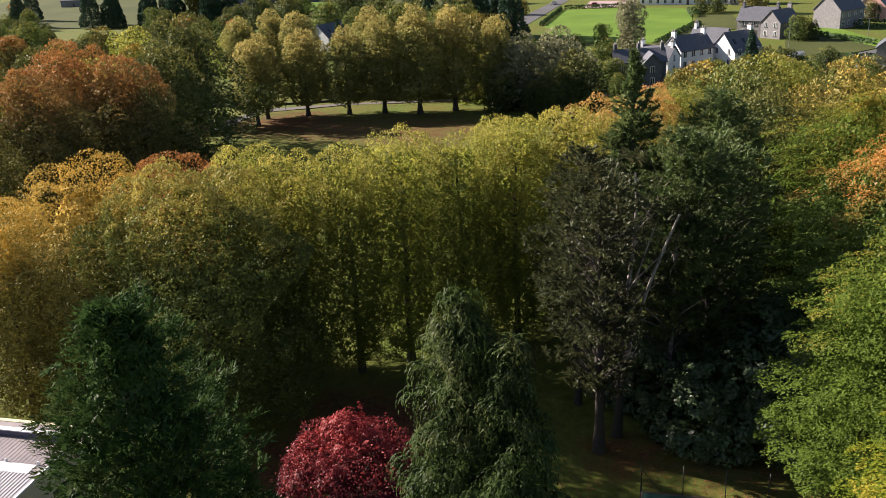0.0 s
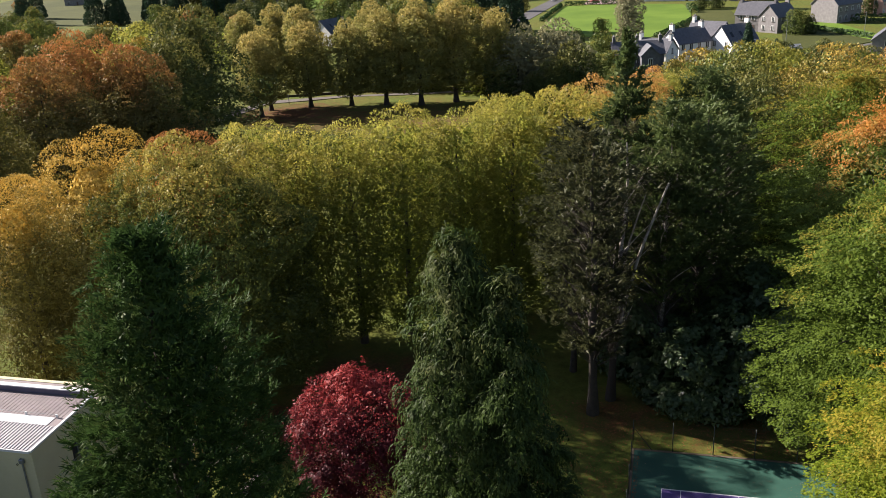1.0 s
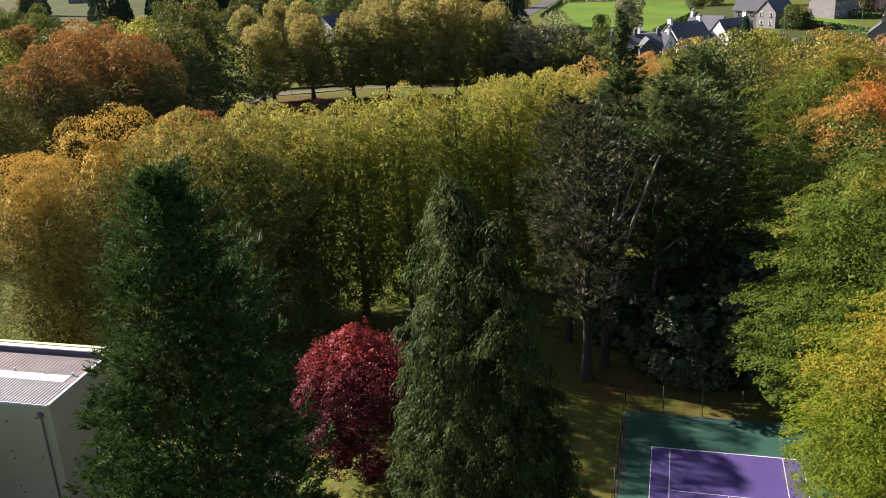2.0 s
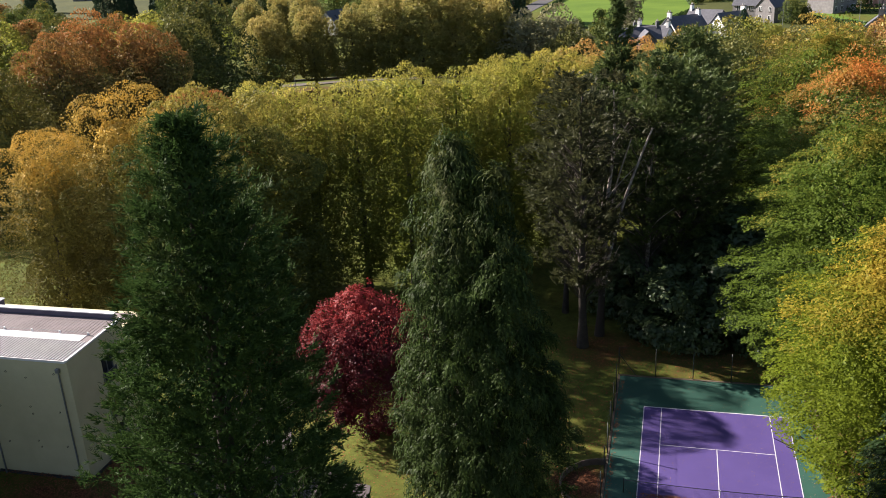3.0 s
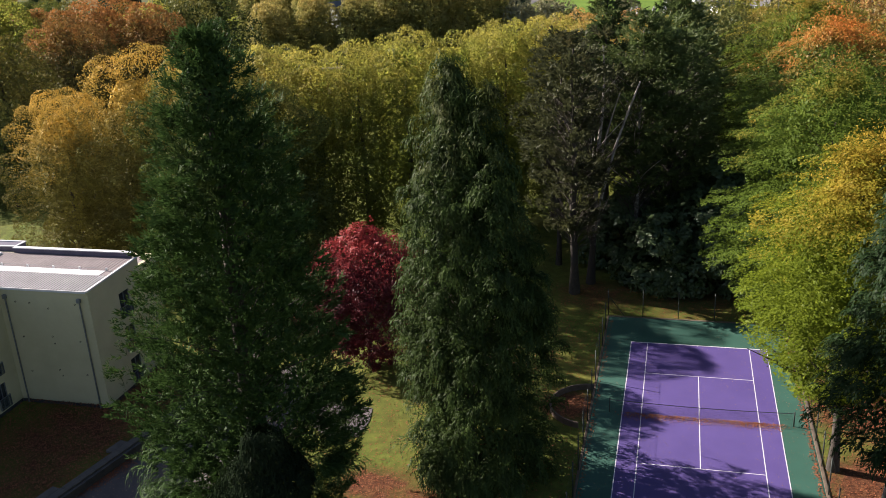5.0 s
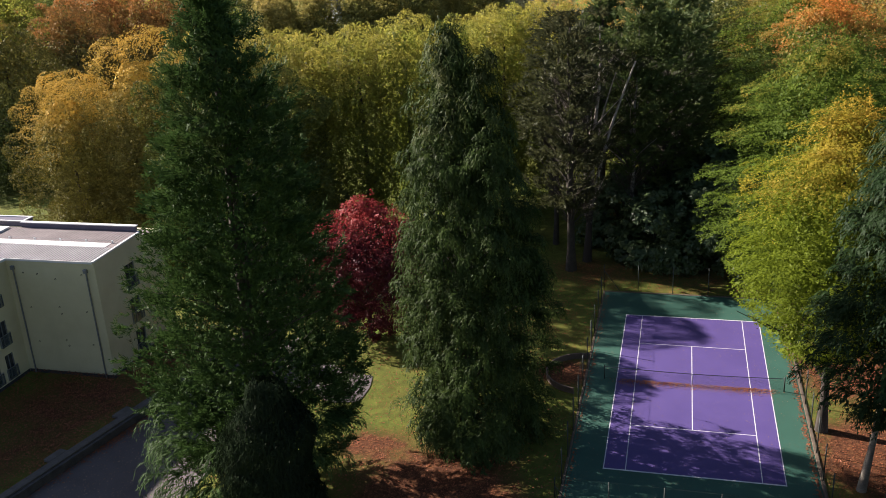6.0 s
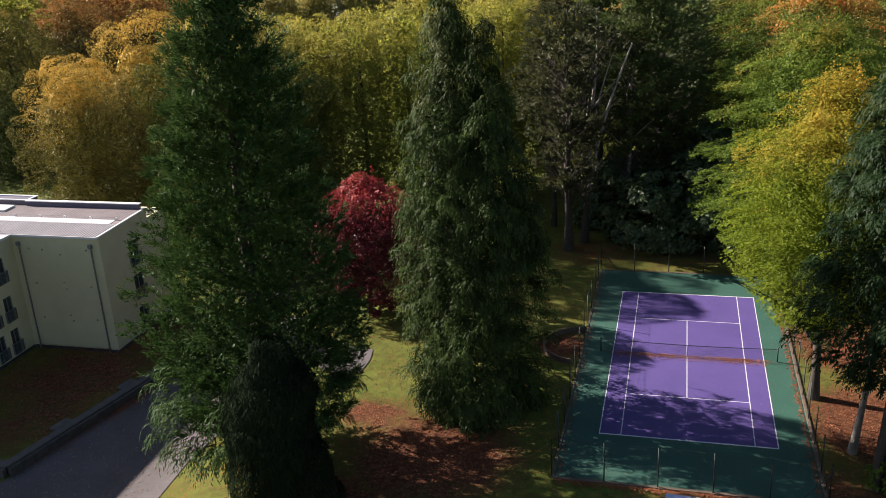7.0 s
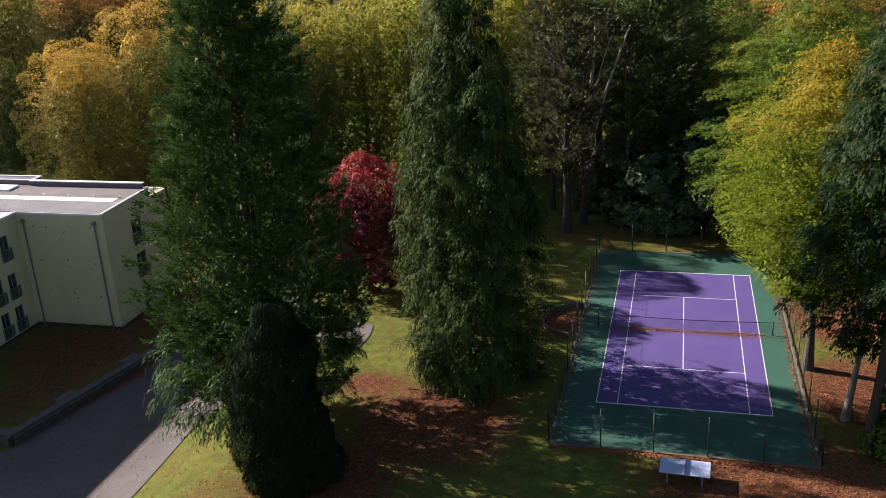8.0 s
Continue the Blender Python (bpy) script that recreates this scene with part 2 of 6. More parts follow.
TABLE_BLUE = plain("blue_table_top", (0.30, 0.36, 0.55), (0.40, 0.46, 0.66), 1.0, 0.6, bump=0)
KERB = plain("stained_kerb", (0.07, 0.05, 0.035), (0.15, 0.11, 0.08), 2.0, 0.95, bump=0.4)
CONCRETE = plain("concrete", (0.26, 0.25, 0.24), (0.40, 0.39, 0.37), 1.5, 0.9, bump=0.4)
TIMBER = plain("dark_timber", (0.06, 0.04, 0.03), (0.14, 0.10, 0.08), 2.0, 0.85, bump=0.5)
CAR_RED = plain("red_car_paint", (0.35, 0.02, 0.03), (0.42, 0.03, 0.04), 1.0, 0.3, bump=0)
CAR_SILVER = plain("silver_car_paint", (0.50, 0.51, 0.52), (0.6, 0.61, 0.62), 1.0, 0.3, 0.4, bump=0)
RUBBER = plain("rubber", (0.015, 0.015, 0.015), (0.03, 0.03, 0.03), 4.0, 0.8, bump=0)
GLASS = Nodes("window_glass", 0.08).color((0.03, 0.035, 0.042)).mat
FRAME_GREY = plain("grey_window_frame", (0.10, 0.11, 0.12), (0.16, 0.17, 0.18), 3.0, 0.5, bump=0)
FRAME_WHITE = plain("white_window_frame", (0.68, 0.68, 0.68), (0.8, 0.8, 0.8), 3.0, 0.5, bump=0)
def clear_glass():
    """A thin guard pane: mostly see-through, with a clear reflection."""
    m = Nodes("balcony_glass", 0.1)
    m.color((0.10, 0.125, 0.135))
    tr = m.node("ShaderNodeBsdfTransparent")
    s = m.node("ShaderNodeMixShader")
    s.inputs[0].default_value = 0.35
    m.link(tr.outputs[0], s.inputs[1])
    m.link(m.bsdf.outputs[0], s.inputs[2])
    m.link(s.outputs[0], m.out.inputs[0])
    return m.mat


RAIL_GLASS = clear_glass()


# ---- mesh helpers ----
def link_mesh(name, me, mat, parent=None, label="", smooth=False):
    ob = new(name, me)
    me.materials.append(mat)
    if smooth:
        me.shade_smooth()
    if parent:
        ob.parent = parent
    if label:
        tagged(ob, label)
    return ob


def part(name, bm, mat, parent=None, label="", smooth=False):
    me = bpy.data.meshes.new(name)
    bm.to_mesh(me)
    bm.free()
    return link_mesh(name, me, mat, parent, label, smooth)


def polys(name, verts, faces, mat, parent=None, label="", smooth=False):
    """A mesh from arrays, whose faces all have the same number of corners."""
    me = bpy.data.meshes.new(name)
    faces = np.asarray(faces, np.int32)
    n, k = faces.shape
    me.vertices.add(len(verts))
    me.vertices.foreach_set("co", np.asarray(verts, np.float32).ravel())
    me.loops.add(k * n)
    me.loops.foreach_set("vertex_index", faces.ravel())
    me.polygons.add(n)
    me.polygons.foreach_set("loop_start", np.arange(0, k * n, k, dtype=np.int32))
    me.update(calc_edges=True)
    me.validate()
    return link_mesh(name, me, mat, parent, label, smooth)


def thing(name, x, y, z=0.0, rz=0.0, label="", category="", group="", kind=""):
    ob = new(name)
    ob.matrix_basis = pose(x, y, z, 0, 0, rz)
    return tagged(ob, label, category, group, kind)


def add_box(bm, x0, x1, y0, y1, z0, z1, bevel=0.0):
    r = bmesh.ops.create_cube(bm, size=1.0)["verts"]
    for v in r:
        v.co = Vector(((x0 + x1) / 2 + v.co.x * (x1 - x0), (y0 + y1) / 2 + v.co.y * (y1 - y0), (z0 + z1) / 2 + v.co.z * (z1 - z0)))
    if bevel:
        edges = list({e for v in r for e in v.link_edges})
        bmesh.ops.bevel(bm, geom=edges, offset=bevel, segments=1, affect="EDGES")


def box(name, x0, x1, y0, y1, z0, z1, mat, parent=None, label="", bevel=0.0):
    bm = bmesh.new()
    add_box(bm, x0, x1, y0, y1, z0, z1, bevel)
    return part(name, bm, mat, parent, label)


def prism(name, outline, z0, z1, mat, parent=None, label=""):
    """A slab over a flat outline of (x, y), counter-clockwise."""
    bm = bmesh.new()
    lo = [bm.verts.new((x, y, z0)) for x, y in outline]
    hi = [bm.verts.new((x, y, z1)) for x, y in outline]
    bm.faces.new(hi)
    bm.faces.new(lo[::-1])
    n = len(outline)
    for i in range(n):
        bm.faces.new((lo[i], lo[(i + 1) % n], hi[(i + 1) % n], hi[i]))
    return part(name, bm, mat, parent, label)


def tube_arrays(points, radii, sides=7):
    """Corners and faces of a tapered tube along a bent line."""
    pts = np.asarray(points, float)
    tang = np.gradient(pts, axis=0)
    tang /= np.linalg.norm(tang, axis=1, keepdims=True) + 1e-9
    ref = np.where(np.abs(tang[:, 2:3]) > 0.9, [[1.0, 0, 0]], [[0, 0, 1.0]])
    u = np.cross(tang, ref)
    u /= np.linalg.norm(u, axis=1, keepdims=True) + 1e-9
    w = np.cross(tang, u)
    a = np.linspace(0, 2 * np.pi, sides, endpoint=False)
    ring = pts[:, None] + np.asarray(radii)[:, None, None] * (np.cos(a)[None, :, None] * u[:, None] + np.sin(a)[None, :, None] * w[:, None])
    k = np.arange(len(pts) - 1)[:, None] * sides
    j = np.arange(sides)[None]
    f = np.stack([k + j, k + (j + 1) % sides, k + sides + (j + 1) % sides, k + sides + j], -1).reshape(-1, 4)
    return ring.reshape(-1, 3), f


def tube(name, points, radii, mat, parent=None, sides=7, label=""):
    return polys(name, *tube_arrays(points, radii, sides), mat, parent, label, True)


def tubes(name, many, mat, parent=None, label=""):
    """Several tubes in one mesh (twigs)."""
    vs, fs, n = [], [], 0
    for points, radii, sides in many:
        v, f = tube_arrays(points, radii, sides)
        vs.append(v)
        fs.append(f + n)
        n += len(v)
    return polys(name, np.concatenate(vs), np.concatenate(fs), mat, parent, label)


def unit(v):
    return v / (np.linalg.norm(v, axis=-1, keepdims=True) + 1e-9)


def leaves(name, at, tip, up, length, width, mat, parent=None, label=""):
    """One small pointed blade for every row: where, which way it points, which way it faces."""
    tip = unit(tip)
    side = unit(np.cross(tip, up))
    face = np.cross(side, tip)
    length, width = np.reshape(length, (-1, 1)), np.reshape(width, (-1, 1))
    v = np.stack([at - tip * length / 2 + side * width / 2, at + tip * length / 2 + face * width * 0.2, at - tip * length / 2 - side * width / 2], 1).reshape(-1, 3)
    ob = polys(name, v, np.arange(len(v)).reshape(-1, 3), mat, parent, label)
    return tagged(ob, kind="stuff")


class Envelope:
    """The uneven outline of a crown: a profile over height, swollen and dented by lobes."""

    def __init__(self, rng, heights, radii, lobes=16, depth=0.22):
        self.rng, self.h, self.r = rng, np.array(heights, float), np.array(radii, float)
        self.a, self.u = rng.uniform(0, 2 * np.pi, lobes), rng.uniform(self.h[0], self.h[-1], lobes)
        self.k, self.s = rng.uniform(-depth, depth, lobes), rng.uniform(0.35, 0.8, lobes)

    def radius(self, a, z):
        r = np.interp(z, self.h, self.r)
        span = self.h[-1] - self.h[0]
        d = np.angle(np.exp(1j * (a[:, None] - self.a))) ** 2 + ((z[:, None] - self.u) / span * 4) ** 2
        return r * (1 + (self.k * np.exp(-d / self.s**2)).sum(1))

    def sample(self, n, inside=0.2):
        z = np.linspace(self.h[0], self.h[-1], 200)
        w = np.interp(z, self.h, self.r) + 0.12 * self.r.max()
        z = self.rng.choice(z, n, p=w / w.sum()) + self.rng.normal(0, 0.15, n)
        a = self.rng.uniform(0, 2 * np.pi, n)
        q = np.where(self.rng.random(n) < inside, self.rng.uniform(0.25, 0.8, n), self.rng.uniform(0.82, 1.02, n))
        r = self.radius(a, z) * q
        return np.stack([r * np.cos(a), r * np.sin(a), z], 1), a


def leafy(rng, env, boughs, clumps, per, size, clump=0.6, flat=0.7, droop=0.2, leaf=0.3, inner=0.15, spread=1.0):
    """Boughs over an envelope, clumps of leaves over each bough's outer side, leaves over each clump."""
    c, a = env.sample(boughs, inner)
    out = np.stack([np.cos(a), np.sin(a), 0 * a], 1)
    c -= out * (size * 0.55 * rng.uniform(0.3, 1.5, boughs))[:, None]
    sz = size * rng.uniform(0.55, 1.3, boughs)
    d = unit(rng.normal(size=(boughs, clumps, 3)) + out[:, None] * 0.55 + np.array([0, 0, 0.35]))
    q = c[:, None] + d * sz[:, None, None] * rng.uniform(0.7, 1.08, (boughs, clumps, 1)) * np.array([spread, spread, flat])
    q[..., 2] -= droop * ((q - c[:, None]) * out[:, None]).sum(-1)
    q, d, o = q.reshape(-1, 1, 3), d.reshape(-1, 1, 3), np.repeat(out, clumps, 0)[:, None]
    e = unit(rng.normal(size=(len(q), per, 3)))
    side = (e * d).sum(-1, keepdims=True)
    e = np.where(side < -0.3, e - 2 * side * d, e)
    p = q + e * clump * rng.uniform(0.35, 1.05, (len(q), per, 1)) * np.array([1, 1, 0.35 + 0.65 * flat])
    n = unit(0.35 * e + 0.9 * d + np.array([0, 0, 0.25]) + rng.normal(size=e.shape) * 0.2)
    tip = np.cross(n, rng.normal(size=n.shape)) + o * 0.5 + np.array([0, 0, -0.4])
    p, n, tip = p.reshape(-1, 3), n.reshape(-1, 3), tip.reshape(-1, 3)
    s = rng.uniform(0.65, 1.3, len(p)) * leaf
    return p, tip, n, s * 1.1, s * 0.95


def dome(rng, env, n, leaf, bump=1.1, depth=0.5, thick=1.3, loose=0.5, slim=0.85, hang=-0.25):
    """A close crown: leaves over an envelope that swells into boughs and smaller bunches, with stray shoots."""
    grid = np.linspace(env.h[0], env.h[-1], 300)
    r = np.interp(grid, env.h, env.r)
    slope = np.gradient(r, grid)
    w = (r + 0.3) * np.sqrt(1 + np.minimum(slope**2, 9))
    z = rng.choice(grid, n, p=w / w.sum()) + rng.normal(0, 0.12, n)
    a = rng.uniform(0, 2 * np.pi, n)
    rad = env.radius(a, z)
    p = np.stack([rad * np.cos(a), rad * np.sin(a), z], 1)
    nrm = unit(np.stack([np.cos(a), np.sin(a), -np.interp(z, grid, np.clip(slope, -2.5, 2.5))], 1))
    away, base = nrm * 0.6, p.copy()
    grow = unit(nrm + np.array([0, 0, 0.45]))
    skin = w.sum() * (env.h[-1] - env.h[0]) / 300
    for b, k in ((bump * 2.3, depth * 0.9), (bump, depth)):
        pick = rng.integers(0, n, max(20, int(4.2 * skin / b**2)))
        c = base[pick]
        size = b * rng.uniform(0.6, 1.35, len(c))
        who, best = np.zeros(n, int), np.zeros(n)
        for i in range(0, n, 4000):
            d = ((base[i:i + 4000, None] - c[None]) ** 2).sum(-1) / size**2
            who[i:i + 4000], best[i:i + 4000] = d.argmin(1), d.min(1)
        q = size[who][:, None]
        bulge = np.sqrt(np.clip(1 - best / 1.0, 0, 1))[:, None]
        p = p + grow * (bulge - 0.4) * q * k * 1.25
        away = away + unit(base - c[who] + nrm[pick][who] * q * 0.42)
    shoot = (rng.random(n) < 0.07) * np.minimum(rng.exponential(0.16 * bump, n), 0.4)
    p = p + grow * shoot[:, None] - nrm * rng.exponential(thick * 0.16, n)[:, None]
    nn = unit(unit(away) + np.array([0, 0, 0.12]) + rng.normal(size=p.shape) * loose * 0.55)
    tip = np.cross(nn, rng.normal(size=p.shape)) + nrm * 0.6 - np.array([0, 0, hang])
    s = rng.uniform(0.65, 1.3, n) * leaf
    return p, tip, nn, s * 1.2, s * slim


def core(rng, env, n, leaf, inside=0.72):
    """Larger shaded leaves well inside a crown, which close it against the light behind."""
    z = rng.uniform(env.h[0] + 0.6, env.h[-1] - 1.2, n)
    a = rng.uniform(0, 2 * np.pi, n)
    rad = env.radius(a, z) * inside * rng.uniform(0.75, 1.0, n)
    p = np.stack([rad * np.cos(a), rad * np.sin(a), z], 1)
    nn = np.stack([np.cos(a), np.sin(a), 0.4 + 0 * a], 1) + rng.normal(size=p.shape) * 0.35
    return p, np.cross(nn, rng.normal(size=p.shape)), nn, np.full(n, leaf * 1.2), np.full(n, leaf)


def plates(rng, env, count, per, leaf, length=2.3, wide=1.25, sag=0.22, inside=0.22, rise=0.12, back=0.5):
    """Flat layered boughs: each a drooping fan of leaves that lie in its plane."""
    c, a = env.sample(count, inside)
    a = a + rng.normal(0, 0.25, count)
    out = np.stack([np.cos(a), np.sin(a), 0 * a], 1)
    side = np.cross(out, [0, 0, 1.0])
    ln = length * rng.uniform(0.6, 1.35, count)
    c -= out * (ln * rng.uniform(0.1, back, count))[:, None]
    u = 1 - 2 * rng.random((count, per)) ** 1.35
    v = rng.uniform(-1, 1, (count, per)) * (1.08 - 0.62 * np.clip(u, -0.2, 1) ** 2) * (0.75 + 0.25 * np.sin(u * 9 + rng.uniform(0, 6, (count, 1))))
    lift = rng.normal(rise, 0.12 + 0.3 * rise, count)[:, None]
    z = lift * u * ln[:, None] - sag * ln[:, None] * np.clip(u + 0.3, 0, 2) ** 2 - 0.16 * np.abs(v) * wide + rng.normal(0, 0.06, u.shape) + 0.1 * np.sin(7 * v + 5 * u)
    p = c[:, None] + out[:, None] * (u * ln[:, None])[..., None] + side[:, None] * (v * wide * ln[:, None] / length)[..., None] + np.array([0, 0, 1.0]) * z[..., None]
    n = np.array([0, 0, 1.0]) + out[:, None] * (0.35 + 0.35 * np.clip(u, 0, 1))[..., None] + side[:, None] * (v * 0.3)[..., None] + rng.normal(size=p.shape) * 0.13
    tip = out[:, None] * 0.8 + side[:, None] * (v * 0.9)[..., None] + rng.normal(size=p.shape) * 0.45 - np.array([0, 0, 0.25])
    p, n, tip = p.reshape(-1, 3), n.reshape(-1, 3), tip.reshape(-1, 3)
    s = rng.uniform(0.65, 1.3, len(p)) * leaf
    return p, tip, n, s * 1.2, s * 0.9


def joined(*many):
    return tuple(np.concatenate(p) for p in zip(*many))


def sprays(rng, env, branches, count, per, length, leaf, rise=0.3, fall=1.0, width=0.32, inner=0.1, fan=0.9, loose=0.13, back=1.5, reach=(-0.55, 0.2)):
    """Branches of uneven reach, each with a fan of hanging sprays, each spray a string of narrow blades."""
    c, a = env.sample(branches, inner)
    out = np.stack([np.cos(a), np.sin(a), 0 * a], 1)
    side = np.cross(out, [0, 0, 1.0])
    reach = rng.uniform(*reach, branches)
    f = rng.uniform(0, 1, (branches, count, 1))
    start = c[:, None] + out[:, None] * (reach[:, None, None] - back * (1 - f) ** 1.2) + side[:, None] * rng.normal(0, 0.45, (branches, count, 1)) * fan * (1.3 - 0.6 * f)
    start = start + np.array([0, 0, 1.0]) * (0.5 * (1 - f) * rise + rng.normal(0, 0.14, (branches, count, 1)))
    start, o = start.reshape(-1, 1, 3), np.repeat(out, count, 0)
    turn = rng.normal(0, 0.4, len(o))[:, None]
    o = unit(o + np.repeat(side, count, 0) * turn)
    sd = np.cross(o, [0, 0, 1.0])[:, None]
    o = o[:, None]
    ln = (length * rng.uniform(0.5, 1.3, len(o)))[:, None, None]
    s = np.linspace(0, 1, per)[None, :, None] + rng.uniform(-0.5, 0.5, (len(o), per, 1)) / per
    up = np.array([0, 0, 1.0])
    way = o * (s - 0.45 * s**2 * abs(fall)) + up * (rise * s - fall * s**2)
    vel = o * (1 - 0.9 * s * abs(fall)) + up * (rise - 2 * fall * s)
    k = rng.normal(0, 1, (len(o), per, 1))
    p = start + (way + sd * k * loose * (0.3 + s)) * ln
    tip = unit(vel) + sd * k * 0.45 + rng.normal(0, 0.15, k.shape[:2] + (3,))
    n = o * (0.3 + 0.55 * s) + up * (1.0 - 0.65 * s) + sd * k * 0.3 + rng.normal(0, 0.1, k.shape[:2] + (3,))
    p, tip, n = p.reshape(-1, 3), tip.reshape(-1, 3), n.reshape(-1, 3)
    sz = rng.uniform(0.7, 1.3, len(p)) * leaf
    return p, tip, n, sz * 1.15, sz * width * 1.35


def tufts(rng, env, branches, count, per, leaf, width=0.3, size=0.45, lift=0.45, inner=0.15, face=0.0):
    """Branch ends that turn up, each with several brushes of narrow blades."""
    c, a = env.sample(branches, inner)
    out = np.stack([np.cos(a), np.sin(a), 0 * a], 1)
    side = np.cross(out, [0, 0, 1.0])
    c += out * (rng.uniform(-0.6, 0.2, branches) * np.clip(np.interp(c[:, 2], env.h, env.r) / 2.2, 0.12, 1))[:, None]
    room = np.clip(np.interp(c[:, 2], env.h, env.r) / 2.2, 0.12, 1)[:, None, None]
    f = rng.uniform(-1.5, 0.3, (branches, count, 1)) * room
    q = c[:, None] + out[:, None] * f + side[:, None] * rng.normal(0, 0.42, (branches, count, 1)) * room + np.array([0, 0, 1.0]) * (lift * 0.5 * (f + 0.6) ** 2 * np.sign(f + 0.6) + rng.normal(0, 0.22, (branches, count, 1)))
    axis = unit(out[:, None] * 0.8 + np.array([0, 0, lift]) + rng.normal(0, 0.35, q.shape)).reshape(-1, 1, 3)
    q = q.reshape(-1, 1, 3)
    e = unit(rng.normal(size=(len(q), per, 3)))
    p = q + axis * rng.uniform(-0.7, 0.8, (len(q), per, 1)) * size + e * rng.uniform(0.1, 0.5, (len(q), per, 1)) * size
    tip = axis + e * 0.75
    n = e + np.array([0, 0, 0.55]) + np.repeat(out, count, 0)[:, None] * face + rng.normal(0, 0.12, e.shape)
    p, tip, n = p.reshape(-1, 3), tip.reshape(-1, 3), n.reshape(-1, 3)
    sz = rng.uniform(0.7, 1.3, len(p)) * leaf
    return p, tip, n, sz * 1.15, sz * width * 1.35


def stem(rng, height, r0, r1, lean=(0.0, 0.0), wobble=0.15, n=9):
    z = np.linspace(0, 1, n)
    pts = np.stack([lean[0] * z + rng.normal(0, wobble, n) * z, lean[1] * z + rng.normal(0, wobble, n) * z, height * z - 0.25], 1)
    r = r0 + (r1 - r0) * z
    r[0] *= 1.45
    return pts, r


def limb_lines(rng, env, count, low, height, thick):
    """Limbs that leave the stem and bend out and up to the crown's edge."""
    lines = []
    for _ in range(count):
        z0 = rng.uniform(low, height * 0.75)
        a = rng.uniform(0, 2 * np.pi)
        z1 = min(z0 + rng.uniform(1.5, 5.0), env.h[-1] - 0.5)
        r = float(env.radius(np.array([a]), np.array([z1]))[0]) * rng.uniform(0.7, 0.92)
        s = np.linspace(0, 1, 6)
        pts = np.stack([r * s * np.cos(a + 0.2 * s), r * s * np.sin(a + 0.2 * s), z0 + (z1 - z0) * s**0.75], 1)
        lines.append((pts, thick * (1 - z0 / height * 0.6) * np.linspace(1, 0.18, 6), 5))
    return lines


def tree(name, label, category, leaf_mat, bark, rng, env, arrays, trunk_h, trunk_r, limbs=7, low=3.0, lean=(0, 0), twigs=0, thick=0.14, twig=None):
    """A tree at the origin: an empty with trunk, limbs and crown."""
    t = thing(name, 0, 0, 0, 0, label, category)
    pts, r = stem(rng, trunk_h, trunk_r, trunk_r * 0.18, lean)
    tube("trunk", pts, r, bark, t, 9)
    for line in limb_lines(rng, env, limbs, low, trunk_h, thick):
        tube("limb", line[0], line[1], bark, t, 5)
    if twigs:
        tagged(tubes("branchwork", [(p, w * 0.45, 3) for p, w, _ in limb_lines(rng, env, twigs, low, trunk_h, thick)], twig or bark, t), kind="stuff")
    leaves("crown", *arrays, leaf_mat, t)
    return t


def recolour(t, mat):
    """Give a copied tree leaves of another colour."""
    for o in t.children:
        if o.name.startswith("crown"):
            o.material_slots[0].link = "OBJECT"
            o.material_slots[0].material = mat


# ---- ground ----
def smooth(a, b, x):
    s = np.clip((np.asarray(x, float) - a) / (b - a), 0, 1)
    return s * s * (3 - 2 * s)


def height(x, y):
    """The lie of the land: level at the court, falling to the drive in the west, gently uneven."""
    x, y = np.asarray(x, float), np.asarray(y, float)
    west = smooth(-26, -34, x) * smooth(40, 8, y) * smooth(-120, -80, x)
    uneven = 0.10 * np.sin(x * 0.31 + 1.3 * np.sin(y * 0.17)) * np.cos(y * 0.27 + 0.8) + 0.05 * np.sin(x * 0.9) * np.sin(y * 0.8 + 1)
    edge = np.maximum(np.abs(x) - 9.5, np.abs(y) - 18.5)
    return -0.06 - 1.34 * west + uneven * smooth(0, 8, edge) * smooth(420, 200, y) * (1 - smooth(-27, -30, x) * smooth(5, 0, y))


LITTER_SPOTS = [(-15.5, -16, 6.5, 1.0), (-20, -23, 6, 0.9), (-7, -27, 6, 0.5), (6, -21.5, 10, 0.95), (3, -31, 12, 0.85), (12, -8, 6, 1.1), (12, 4, 6, 1.0), (0, 23, 9, 0.55),
                (-9, 22, 6, 0.6), (-22, 40, 9, 0.35), (-9.5, 0.5, 2.4, 1.1), (-47, -8, 8, 0.75), (-44, 0, 5, 0.9), (-46, -15, 6, 0.6), (-58, 136, 26, 0.62), (-90, 142, 18, 0.75), (-74, 190, 40, 0.6), (-30, 200, 34, 0.5), (10, 205, 30, 0.6), (-25, 240, 24, 0.45), (-32, 23, 10, 0.85),
                (-22, 27, 7, 0.4), (-40, 16, 8, 0.7), (-76, 136, 18, 0.66), (-40, 134, 16, 0.42), (-21, -12, 3, 0.9), (-26, 8, 4, 0.4), (-12, 8, 7, 0.36),
                (-14, -6.5, 4, 0.5), (8, 40, 22, 0.8), (-105, 90, 34, 0.7), (-26.5, -26.5, 3.6, 0.55), (-30, -29, 4, 0.3), (-10, 13, 5, 0.4)]


def litter(x, y):
    f = 0.26 + 0 * x
    for cx, cy, r, k in LITTER_SPOTS:
        f = np.maximum(f, k * np.exp(-(((x - cx) ** 2 + (y - cy) ** 2) / r**2) ** 1.3))
    return f


